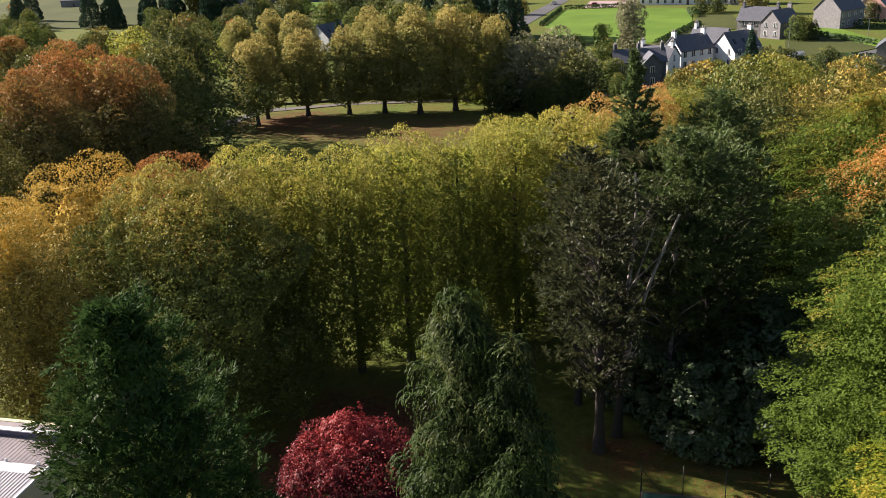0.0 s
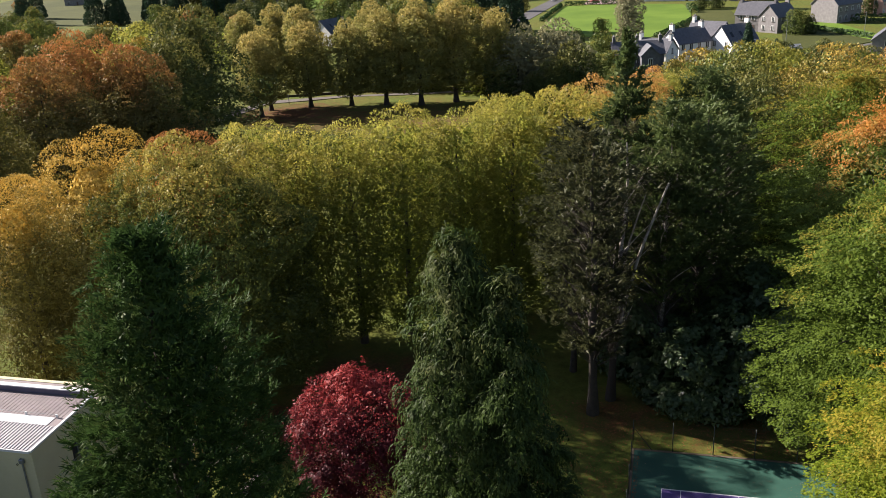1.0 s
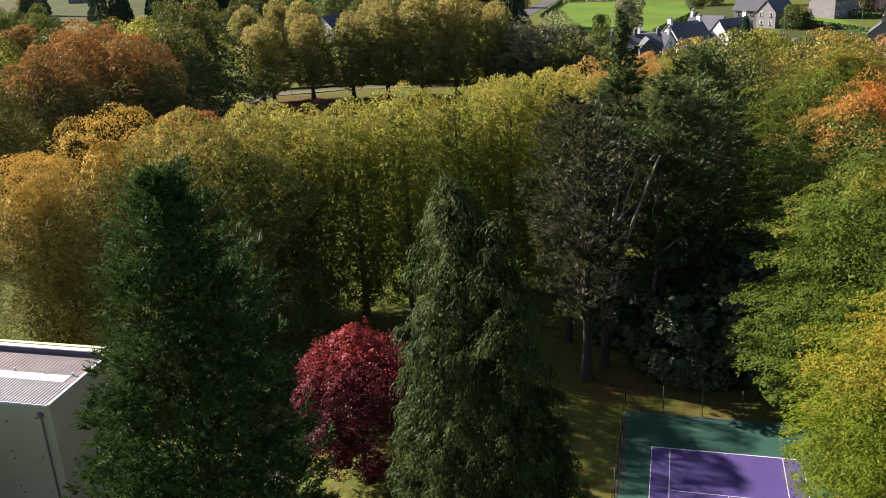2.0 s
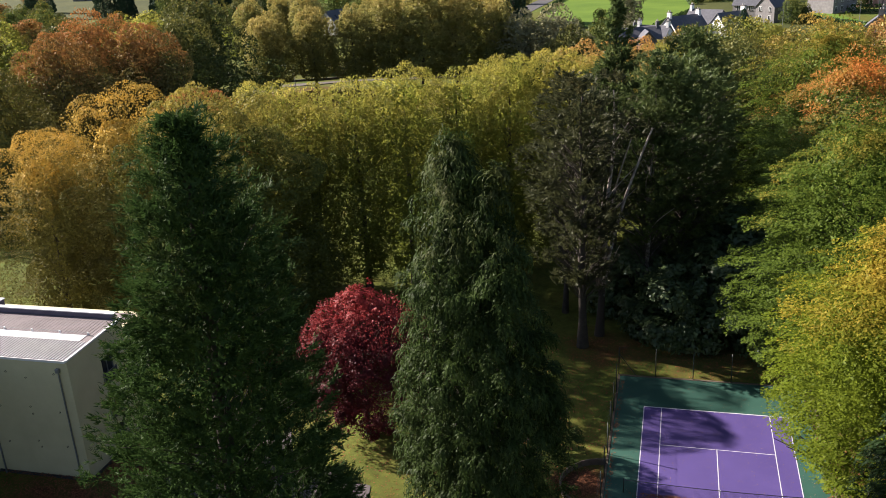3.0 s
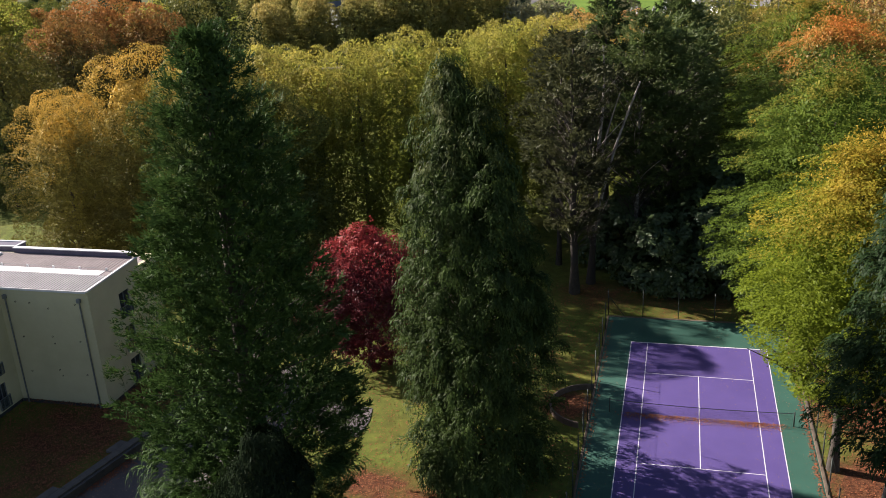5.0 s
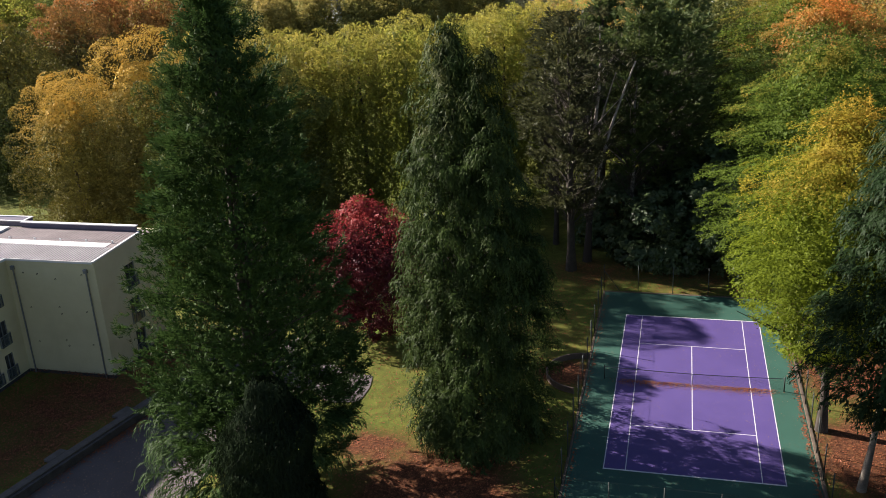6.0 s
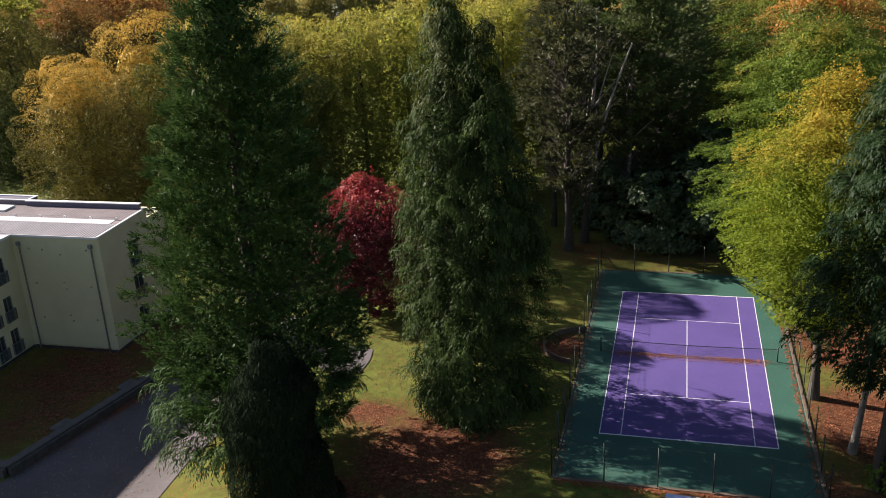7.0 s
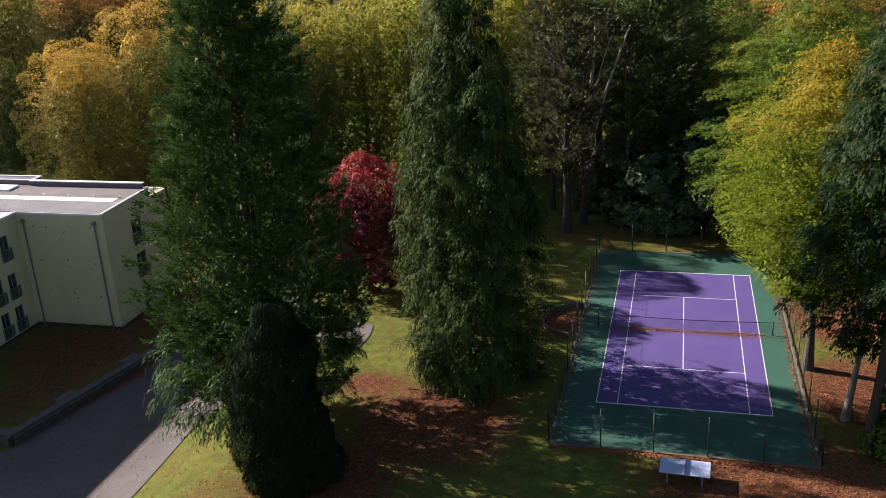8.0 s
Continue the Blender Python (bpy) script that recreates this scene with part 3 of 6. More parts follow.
def sheet(name, X, Y, Z, mat, label, category="", kind="structure"):
    """A sheet over a grid of points, with the share of fallen leaves as an attribute."""
    r, c = X.shape
    i = np.arange(r * c).reshape(r, c)
    f = np.stack([i[:-1, :-1], i[:-1, 1:], i[1:, 1:], i[1:, :-1]], -1).reshape(-1, 4)
    ob = polys(name, np.stack([X, Y, Z], -1).reshape(-1, 3), f, mat, None, "", True)
    att = ob.data.attributes.new("litter", "FLOAT", "POINT")
    att.data.foreach_set("value", np.ascontiguousarray(litter(X, Y), np.float32).ravel())
    return tagged(ob, label, category or name, kind=kind)


gx = np.r_[np.linspace(-3000, -500, 8), np.linspace(-420, -120, 16), np.linspace(-114, -62, 20), np.linspace(-60, 30, 91), np.linspace(34, 120, 18), np.linspace(150, 3000, 10)]
gy = np.r_[np.linspace(-2500, -200, 7), np.linspace(-150, -60, 8), np.linspace(-55, 62, 118), np.linspace(66, 220, 40), np.linspace(240, 600, 20), np.linspace(800, 4000, 7)]
GX, GY = np.meshgrid(gx, gy)
sheet("ground", GX, GY, height(GX, GY), GROUND, "shaded lawn strewn with fallen autumn leaves", "ground")


def loft(name, left, right, mat, label, category, lift=0.05, across=6, along=30, z=None):
    """A strip of paving between two lines of (x, y), laid on the land."""
    def walk_line(p):
        p = np.array(p, float)
        s = np.r_[0, np.cumsum(np.linalg.norm(np.diff(p, axis=0), axis=1))]
        q = np.linspace(0, s[-1], along)
        return np.stack([np.interp(q, s, p[:, 0]), np.interp(q, s, p[:, 1])], 1)
    a, b = walk_line(left), walk_line(right)
    w = np.linspace(0, 1, across)[None, :, None]
    g = a[:, None] * (1 - w) + b[:, None] * w
    zz = height(g[..., 0], g[..., 1]) + lift if z is None else np.full(g.shape[:2], z)
    return sheet(name, g[..., 0][:, ::-1], g[..., 1][:, ::-1], zz[:, ::-1], mat, label, category)


loft("drive", [(-58, -36), (-47, -28), (-43.0, -21.5), (-40.2, -8), (-38, 1), (-34, 6)], [(-32, -40), (-31.6, -30), (-31.6, -24), (-31.9, -18), (-31, -12), (-29.8, -3)], ASPHALT,
     "grey asphalt drive speckled with fallen leaves", "driveway", along=40, across=12)
loft("path", [(-31, 0.5), (-28.5, 0.0), (-26.5, -1.9), (-24.2, -2.1), (-23.8, -4.0), (-23.9, -6.3)], [(-32, -3.5), (-30, -4.0), (-28.2, -5.0), (-27.2, -6.0), (-26.5, -6.6), (-25.7, -6.8)], ASPHALT,
     "narrow grey asphalt garden path", "path", along=24)
# the raised lawn in front of the hotel wing
wl = np.array([(-43.6, -21.0), (-42.1, -14.2), (-40.6, -7.4), (-38.6, 2.0), (-37.0, 10.0)])
ws = np.linspace(0, 4, 33)
WX, WY = np.interp(ws, range(5), wl[:, 0]), np.interp(ws, range(5), wl[:, 1])
TX = WX[:, None] - 0.2 - np.linspace(0, 34, 32)[None] * 1.0
TY = WY[:, None] + np.linspace(0, 34, 32)[None] * 0.09
sheet("terrace_lawn", TX[:, ::-1], TY[:, ::-1], -0.86 - 0.4 * smooth(0.5, 5.0, np.linspace(0, 34, 32)[::-1])[None] + 0 * TX + 0.03 * np.sin(TX * 1.3) * np.cos(TY), GROUND, "raised lawn strewn with red fallen leaves", "lawn")


# ---- retaining wall of rubble stone ----
wall = thing("retaining_wall", 0, 0, 0, 0, "low rubble stone retaining wall with flat grey coping", "wall", kind="structure")


def wall_run(p, q, z0, z1, rng, thick=0.45):
    """Stones in three courses and coping slabs along a line."""
    p, q = Vector(p), Vector(q)
    d = (q - p).normalized()
    n = Vector((d.y, -d.x))
    total = (q - p).length
    turn = math.degrees(math.atan2(d.y, d.x))
    core = box("wall_core", 0, total, -thick + 0.06, -0.06, z0 - 0.5, z1 - 0.02, STONE_DARK, wall)
    core.matrix_basis = pose(p.x, p.y, 0, 0, 0, turn)
    course = (z1 - z0) / 3
    for k in range(3):
        s = rng.uniform(0, 0.3)
        while s < total - 0.2:
            w = min(rng.uniform(0.45, 0.95), total - s)
            st = new("stone", rng.choice(STONES))
            st.parent = wall
            c = p + d * (s + w / 2) - n * (0.04 * rng.random() - 0.0)
            st.matrix_basis = pose(c.x, c.y, z0 + course * (k + 0.5), 0, 0, turn + rng.uniform(-2, 2)) @ Matrix.Diagonal((w * 0.96, 0.22, course * rng.uniform(0.86, 0.97), 1))
            s += w
    s = 0.0
    while s < total - 0.05:
        w = min(1.25, total - s)
        sl = new("coping_slab", SLAB)
        sl.parent = wall
        c = p + d * (s + w / 2) - n * (thick / 2)
        sl.matrix_basis = pose(c.x, c.y, z1 + 0.05, rng.uniform(-0.6, 0.6), 0, turn) @ Matrix.Diagonal((w * 0.985, thick + 0.2, 0.11, 1))
        s += w


def block_mesh(name, mat, bevel, seed=0, rough=0.0):
    rng = random.Random(seed)
    bm = bmesh.new()
    add_box(bm, -0.5, 0.5, -0.5, 0.5, -0.5, 0.5, bevel)
    for v in bm.verts:
        v.co += Vector((rng.uniform(-rough, rough), rng.uniform(-rough, rough), rng.uniform(-rough, rough)))
    me = bpy.data.meshes.new(name)
    bm.to_mesh(me)
    bm.free()
    me.materials.append(mat)
    return me


STONES = [block_mesh("stone", STONE_DARK, 0.14, s, 0.06) for s in range(4)]
SLAB = block_mesh("coping_slab", COPING, 0.04, 9, 0.01)
wrng = random.Random(5)
pts = [(-56, -20.0), (-43.4, -21.3), (-40.45, -7.5), (-38.4, 2.0), (-36.8, 10.0)]
for a, b in zip(pts[:-1], pts[1:]):
    wall_run(a, b, -1.5, -0.74, wrng)
for cx, cy in ((-42.75, -15.8), (-41.4, -9.6)):
    pier = box("wall_pier", -0.75, 0.75, -0.35, 0.35, -1.4, -0.66, COPING, wall, bevel=0.03)
    pier.matrix_basis = pose(cx - 0.45, cy, 0, 0, 0, 78)


# ---- tennis court ----
court = thing("tennis_court", 0, 0, 0, 0, "purple and green painted hard tennis court with white lines", "tennis court")
box("court_base", -7.7, 7.5, -17.1, 16.8, -0.25, 0.0, COURT_GREEN, court, "worn green painted surround")
box("play_surface", -5.53, 5.53, -11.93, 11.93, -0.02, 0.004, COURT_PURPLE, court, "faded purple painted playing area")


def line(x0, x1, y0, y1):
    box("line", x0, x1, y0, y1, 0.0, 0.008, WHITE_LINE, court)


for sx in (-1, 1):
    line(sx * 5.485 - 0.03, sx * 5.485 + 0.03, -11.83, 11.83)
    line(sx * 4.115 - 0.03, sx * 4.115 + 0.03, -11.83, 11.83)
    line(-5.515, 5.515, sx * 11.885 - 0.055, sx * 11.885 + 0.055)
    line(-4.085, 4.085, sx * 6.4 - 0.03, sx * 6.4 + 0.03)
    line(-0.03, 0.03, sx * 11.83 - (0.1 if sx > 0 else 0), sx * 11.83 + (0 if sx > 0 else 0.1))
line(-0.03, 0.03, -6.37, 6.37)

net = thing("tennis_net", 0, 0, 0, 0, "dark tennis net strung between two posts", "tennis net")
for sx in (-1, 1):
    bm = bmesh.new()
    bmesh.ops.create_cone(bm, cap_ends=True, segments=10, radius1=0.05, radius2=0.05, depth=1.15, matrix=Matrix.Translation((sx * 6.4, 0, 0.575)))
    part("net_post", bm, DARK_METAL, net, smooth=True)


def sag(x):
    return 1.05 - 0.13 * math.cos(min(1.0, abs(x) / 6.4) * math.pi / 2)


xs = np.linspace(-6.35, 6.35, 60)
top = np.array([sag(x) for x in xs])
v = np.concatenate([np.stack([xs, 0 * xs - 0.012, top - 0.06], 1), np.stack([xs, 0 * xs - 0.012, top], 1)])
k = np.arange(59)
polys("headband", v, np.stack([k, k + 1, k + 61, k + 60], 1), plain("net_band", (0.10, 0.10, 0.11), (0.2, 0.2, 0.2), 5, bump=0), net)
vs, n = [], 0
for x in np.arange(-6.3, 6.31, 0.07):
    z = sag(x) - 0.05
    vs += [(x - 0.003, 0, 0.04), (x + 0.003, 0, 0.04), (x + 0.003, 0, z), (x - 0.003, 0, z)]
for z in np.arange(0.06, 0.9, 0.07):
    vs += [(-6.3, 0.004, z - 0.003), (6.3, 0.004, z - 0.003), (6.3, 0.004, z + 0.003), (-6.3, 0.004, z + 0.003)]
polys("net_mesh", vs, np.arange(len(vs)).reshape(-1, 4), DARK_METAL, net)
box("centre_strap", -0.025, 0.025, -0.02, 0.02, 0.0, 0.92, WHITE_LINE, net)


# ---- court fence: posts, rails and wire ----
fence = thing("court_fence", 0, 0, 0, 0, "tall dark wire mesh fence round the court", "fence")
FENCE_H = 2.7


def fence_side(p, q, count):
    p, q = Vector(p), Vector(q)
    d = (q - p).normalized()
    turn = math.degrees(math.atan2(d.y, d.x))
    total = (q - p).length
    for i in range(count + 1):
        c = p + (q - p) * i / count
        bm = bmesh.new()
        bmesh.ops.create_cone(bm, cap_ends=True, segments=8, radius1=0.04, radius2=0.04, depth=FENCE_H, matrix=Matrix.Translation((c.x, c.y, FENCE_H / 2 - 0.05)))
        part("fence_post", bm, DARK_METAL, fence, smooth=True)
    vs = []
    for s in np.arange(0, total, 0.26):
        for sgn in (-1, 1):
            e = s + sgn * FENCE_H * 0.7
            z1, s1 = FENCE_H, e
            if e < 0:
                s1, z1 = 0, s / 0.7
            if e > total:
                s1, z1 = total, (total - s) / 0.7
            vs += [(s - 0.003, 0, 0.02), (s + 0.003, 0, 0.02), (s1 + 0.003, 0, z1), (s1 - 0.003, 0, z1)]
    w = polys("wire_mesh", vs, np.arange(len(vs)).reshape(-1, 4), DARK_METAL, fence)
    w.matrix_basis = pose(p.x, p.y, 0, 0, 0, turn)
    for z in (0.06, FENCE_H - 0.07):
        r = box("tension_wire", 0, total, -0.003, 0.003, z - 0.003, z + 0.003, DARK_METAL, fence)
        r.matrix_basis = pose(p.x, p.y, 0, 0, 0, turn)


CORNERS = [(-7.85, -17.2), (7.65, -17.25), (7.65, 17.0), (-7.85, 17.0)]
fence_side(CORNERS[0], CORNERS[1], 5)
fence_side(CORNERS[1], CORNERS[2], 11)
fence_side(CORNERS[2], CORNERS[3], 5)
fence_side(CORNERS[3], CORNERS[0], 11)
for px, py, dx, dy in ((-7.85, -17.2, 1.5, 0), (7.65, -17.25, -1.5, 0), (-7.85, 17.0, 1.5, 0), (-7.85, -17.2, 0, 1.5), (7.65, -17.25, 0, 1.5)):
    tube("brace", [(px, py, FENCE_H * 0.75), (px + dx / 2, py + dy / 2, FENCE_H * 0.37), (px + dx, py + dy, 0)], [0.03] * 3, DARK_METAL, fence, 6)
# pale strips stand in for sunlit mesh seen at a grazing angle
for y0, y1 in ((-4.6, -1.6), (5.2, 8.2)):
    vs = []
    for y in np.arange(y0, y1, 0.16):
        vs += [(-7.96, y - 0.0025, 0.25), (-7.96, y + 0.0025, 0.25), (-7.96, y + 0.0025, 2.65), (-7.96, y - 0.0025, 2.65)]
    for z in np.arange(0.25, 2.7, 0.2):
        vs += [(-7.965, y0, z - 0.0025), (-7.965, y1, z - 0.0025), (-7.965, y1, z + 0.0025), (-7.965, y0, z + 0.0025)]
    polys("windbreak_panel", vs, np.arange(len(vs)).reshape(-1, 4), WINDBREAK, fence, "windbreak netting coloured pale as if sunlit")
for x0, x1, y0, y1, nm in ((7.52, 7.75, -17.3, 17.0, "kerb"), (-7.9, -7.72, -17.3, 17.0, "kerb"), (-7.72, 7.52, -17.35, -17.12, "kerb"), (-7.72, 7.52, 16.82, 17.05, "kerb")):
    tagged(box(nm, x0, x1, y0, y1, -0.2, 0.03, KERB, None, bevel=0.02), "narrow stained kerb round the court", "kerb", kind="structure")

# curved timber edging beside the fence
edging = thing("garden_edging", -7.9, 0.3, 0, 0, "curved dark timber edging round a leafy bed", "edging")
for i in range(14):
    a0 = radians(95 + i * 170 / 14)
    b = box("edging_board", -0.34, 0.34, -0.06, 0.06, -0.15, 0.42, TIMBER, edging, bevel=0.015)
    b.matrix_basis = pose(2.9 * math.cos(a0), 2.9 * math.sin(a0), 0, 0, 0, math.degrees(a0) + 90)

# ---- outdoor table tennis table ----
tt = thing("table_tennis_table", 0.16, -19.66, 0, -3.0, "pale blue outdoor table tennis table on steel legs", "table")
for sx in (-1, 1):
    box("tabletop", min(0.01 * sx, 1.37 * sx), max(0.01 * sx, 1.37 * sx), -0.7625, 0.7625, 0.70, 0.76, TABLE_BLUE, tt, bevel=0.012)
    for sy in (-1, 1):
        box("edge_line", min(0.02 * sx, 1.36 * sx), max(0.02 * sx, 1.36 * sx), sy * 0.745 - 0.012, sy * 0.745 + 0.012, 0.755, 0.7635, WHITE_LINE, tt)
        box("leg", sx * 0.95 - 0.06, sx * 0.95 + 0.06, sy * 0.5 - 0.04, sy * 0.5 + 0.04, -0.1, 0.70, GREY_METAL, tt, bevel=0.01)
    box("apron", sx * 0.95 - 0.04, sx * 0.95 + 0.04, -0.6, 0.6, 0.6, 0.70, GREY_METAL, tt)
box("net_plate", -0.008, 0.008, -0.8, 0.8, 0.76, 0.91, GREY_METAL, tt, "perforated steel net")


# ---- hotel wing ----
hotel = thing("hotel_building", 0, 0, 0, 0, "three storey cream rendered hotel wing with metal roof", "building")
EX, SY, Z0 = -46.3, -3.85, -1.3


def roof_z(y):
    return 9.05 + 0.03 * (y - SY)


def wall_with_openings(name, axis, at, lo, hi, z0, z1fun, openings, thick, mat, parent):
    """A wall in the plane axis = at, between lo and hi, with real openings (a0, a1, z0, z1); thick towards the inside."""
    cuts = sorted({lo, hi, *[o[0] for o in openings], *[o[1] for o in openings]})
    bm = bmesh.new()
    for a, b in zip(cuts[:-1], cuts[1:]):
        spans, z = [], z0
        for o in sorted((o for o in openings if o[0] < b - 1e-6 and o[1] > a + 1e-6), key=lambda o: o[2]):
            spans.append((z, o[2]))
            z = o[3]
        spans.append((z, None))
        for s0, s1 in spans:
            za, zb = (z1fun(a), z1fun(b)) if s1 is None else (s1, s1)
            quad = [(a, s0), (b, s0), (b, zb), (a, za)]
            ring = []
            for d in (0, thick):
                ring.append([bm.verts.new((at + d, u, w) if axis == "x" else (u, at + d, w)) for u, w in quad])
            for f in (ring[0], ring[1][::-1], *[(ring[0][i], ring[1][i], ring[1][(i + 1) % 4], ring[0][(i + 1) % 4]) for i in range(4)]):
                bm.faces.new(f)
    bmesh.ops.remove_doubles(bm, verts=bm.verts, dist=0.0005)
    bmesh.ops.recalc_face_normals(bm, faces=bm.faces)
    return part(name, bm, mat, parent)


def french_window(y0, y1, z0, z1, x, parent):
    """A tall glazed door set back in an east wall, with a rail and a glass guard in front."""
    w = thing("window", 0, 0, 0, 0)
    w.parent = parent
    m = (y0 + y1) / 2
    box("pane", x - 0.16, x - 0.14, y0, y1, z0, z1, GLASS, w)
    for a, b, c, d in ((y0, y0 + 0.07, z0, z1), (y1 - 0.07, y1, z0, z1), (m - 0.04, m + 0.04, z0, z1), (y0 + 0.07, y1 - 0.07, z1 - 0.07, z1), (y0 + 0.07, y1 - 0.07, z0, z0 + 0.09)):
        box("frame_bar", x - 0.14, x - 0.08, a, b, c, d, FRAME_GREY, w)
    box("guard_rail", x + 0.10, x + 0.15, y0 - 0.12, y1 + 0.12, z0 + 1.05, z0 + 1.10, GREY_METAL, w)
    box("guard_glass", x + 0.115, x + 0.13, y0 - 0.08, y1 + 0.08, z0 + 0.08, z0 + 1.05, RAIL_GLASS, w)
    for yy in (y0 - 0.1, y1 + 0.1):
        box("guard_bracket", x, x + 0.13, yy - 0.02, yy + 0.02, z0 + 0.1, z0 + 1.1, GREY_METAL, w)


STOREYS = (-0.9, 2.0, 5.35)
east = [(-0.08, 1.38, z, z + 2.28) for z in (-1.0, 1.95, 5.0)]
wall_with_openings("east_wall", "x", EX, SY, 2.9, Z0, roof_z, east, -0.35, RENDER_CREAM, hotel)
for o in east:
    french_window(*o, EX, hotel)
wall_with_openings("south_wall", "y", SY, -54.6, EX - 0.35, Z0, lambda x: roof_z(SY), [], 0.35, RENDER_CREAM, hotel)
WX0 = -54.6
wing = [(y, y + 1.0, z, z + 2.25) for y in (-6.3, -8.0, -11.5, -13.2, -17.0) for z in STOREYS]
wall_with_openings("wing_wall", "x", WX0, -22.0, SY, Z0, lambda y: roof_z(SY), wing, -0.35, RENDER_CREAM, hotel)
for o in wing:
    french_window(*o, WX0, hotel)
wall_with_openings("north_wall", "y", 3.25, -75.0, EX, Z0, lambda x: 9.3, [], -0.35, RENDER_CREAM, hotel)
wall_with_openings("rear_wall", "x", EX, 3.25, 6.2, Z0, lambda y: 8.5, [], -0.35, RENDER_CREAM, hotel)
wall_with_openings("rear_end_wall", "y", 6.2, -60.0, EX, Z0, lambda x: 8.5, [], -0.35, RENDER_CREAM, hotel)
box("rear_roof", -60.0, EX - 0.36, 3.26, 5.84, 8.3, 8.46, ROOF_DULL, hotel)
wall_with_openings("wing_end_wall", "y", -22.0, -70.0, WX0, Z0, lambda x: roof_z(SY), [], 0.35, RENDER_CREAM, hotel)
for nm, b in (("plinth", (-54.55, EX + 0.03, SY - 0.03, SY - 0.001, Z0, -0.98)), ("plinth", (EX + 0.001, EX + 0.03, SY, 6.2, Z0, -0.98)), ("plinth", (WX0 + 0.001, WX0 + 0.03, -22, SY - 0.04, Z0, -0.98))):
    box(nm, *b, PLINTH, hotel)


def slope(name, x0, x1, y0, y1, dz, thick, mat, parent, label=""):
    """A roof slab that follows the pitch."""
    bm = bmesh.new()
    ring = [[bm.verts.new((x, y, roof_z(y) + dz + t)) for x, y in ((x0, y0), (x1, y0), (x1, y1), (x0, y1))] for t in (0, thick)]
    for f in (ring[1], ring[0][::-1], *[(ring[0][i], ring[0][(i + 1) % 4], ring[1][(i + 1) % 4], ring[1][i]) for i in range(4)]):
        bm.faces.new(f)
    return part(name, bm, mat, parent, label)


slope("lower_roof", -54.9, EX - 0.1, SY - 0.05, -0.92, 0.03, 0.06, ROOF_SHEET, hotel, "pale seamed metal roof")
slope("ridge_strip", -75, EX - 0.9, -0.92, 0.05, 0.05, 0.07, ROOF_WHITE, hotel, "white flashing strip")
slope("ridge_strip_end", EX - 0.9, EX - 0.1, -0.92, 0.05, 0.03, 0.05, ROOF_DULL, hotel)
slope("upper_roof", -75, EX - 0.1, 0.05, 2.9, 0.03, 0.06, ROOF_DULL, hotel, "weathered brown grey metal roof")
slope("wing_roof_edge", -75, -54.9, SY - 0.05, -0.92, 0.03, 0.06, ROOF_SHEET, hotel)
box("wing_roof", -70, WX0 + 0.1, -22.1, SY - 0.05, 8.98, 9.08, ROOF_METAL, hotel)
box("roof_upstand", -58.2, EX - 0.35, 2.9, 3.15, 8.9, roof_z(2.9) + 0.5, UPSTAND, hotel, "purple grey clad upstand")
box("upstand_coping", -58.25, EX - 0.3, 2.86, 3.3, roof_z(2.9) + 0.5, roof_z(2.9) + 0.58, ROOF_WHITE, hotel)
slope("verge_trim", EX - 0.1, EX + 0.08, SY - 0.1, 3.25, 0.0, 0.14, ROOF_WHITE, hotel, "white verge trim")
box("eaves_trim", -54.9, EX - 0.1, SY - 0.12, SY - 0.05, 8.95, 9.14, ROOF_WHITE, hotel)
box("wing_eaves_trim", WX0 + 0.1, WX0 + 0.18, -22.1, SY - 0.12, 8.95, 9.16, ROOF_WHITE, hotel)
box("roof_box", -72, -58.3, 3.3, 4.6, 8.3, 9.72, UPSTAND, hotel)
for b in ((-72.1, -58.25, 3.26, 3.42), (-72.1, -58.25, 4.5, 4.7), (-58.45, -58.25, 3.42, 4.5)):
    box("roof_box_coping", *b, 9.72, 9.80, ROOF_WHITE, hotel)
slope("skylight", -61.6, -59.2, 1.2, 2.6, 0.09, 0.16, FRAME_WHITE, hotel, "pale roof light")
for x in np.arange(-60.0, EX - 0.2, 0.27):
    slope("roof_seam", x, x + 0.11, SY - 0.02, -0.94, 0.09, 0.035, ROOF_METAL, hotel)
for x in np.arange(-60.0, EX - 0.2, 0.33):
    slope("roof_seam", x, x + 0.045, 0.1, 2.88, 0.09, 0.022, ROOF_DULL, hotel)
for x in np.arange(-59.75, EX - 0.5, 2.53):
    box("guard_post", x - 0.07, x + 0.07, 0.06, 0.16, roof_z(0.1), roof_z(0.1) + 0.34, ROOF_WHITE, hotel)
box("guard_cable", -62, EX - 0.75, 0.10, 0.12, roof_z(0.1) + 0.30, roof_z(0.1) + 0.32, GREY_METAL, hotel)
for x in (-53.95, -47.1):
    dp = thing("downpipe", x, SY, 0, 0)
    dp.parent = hotel
    tube("pipe", [(0, -0.1, 8.2), (0, -0.1, 4), (0, -0.1, Z0)], [0.065] * 3, GREY_METAL, dp, 8)
    box("hopper", -0.18, 0.18, -0.26, 0.0, 8.15, 8.5, GREY_METAL, dp, bevel=0.05)
for x, z in ((-50.14, 7.47), (-50.22, 4.38), (-50.14, 1.48), (-50.31, 4.99), (-50.31, 2.0), (-53.1, 7.9), (-51.8, 7.86), (-53.05, 4.82), (-53.0, 1.7), (-47.6, 7.95), (-47.8, 4.7), (-47.8, 1.72)):
    tube("wall_vent", [(x, SY - 0.05, z), (x, SY, z)], [0.07, 0.075], PLINTH, hotel, 8)


# ---- trees ----
def rg(seed):
    return np.random.default_rng(seed)


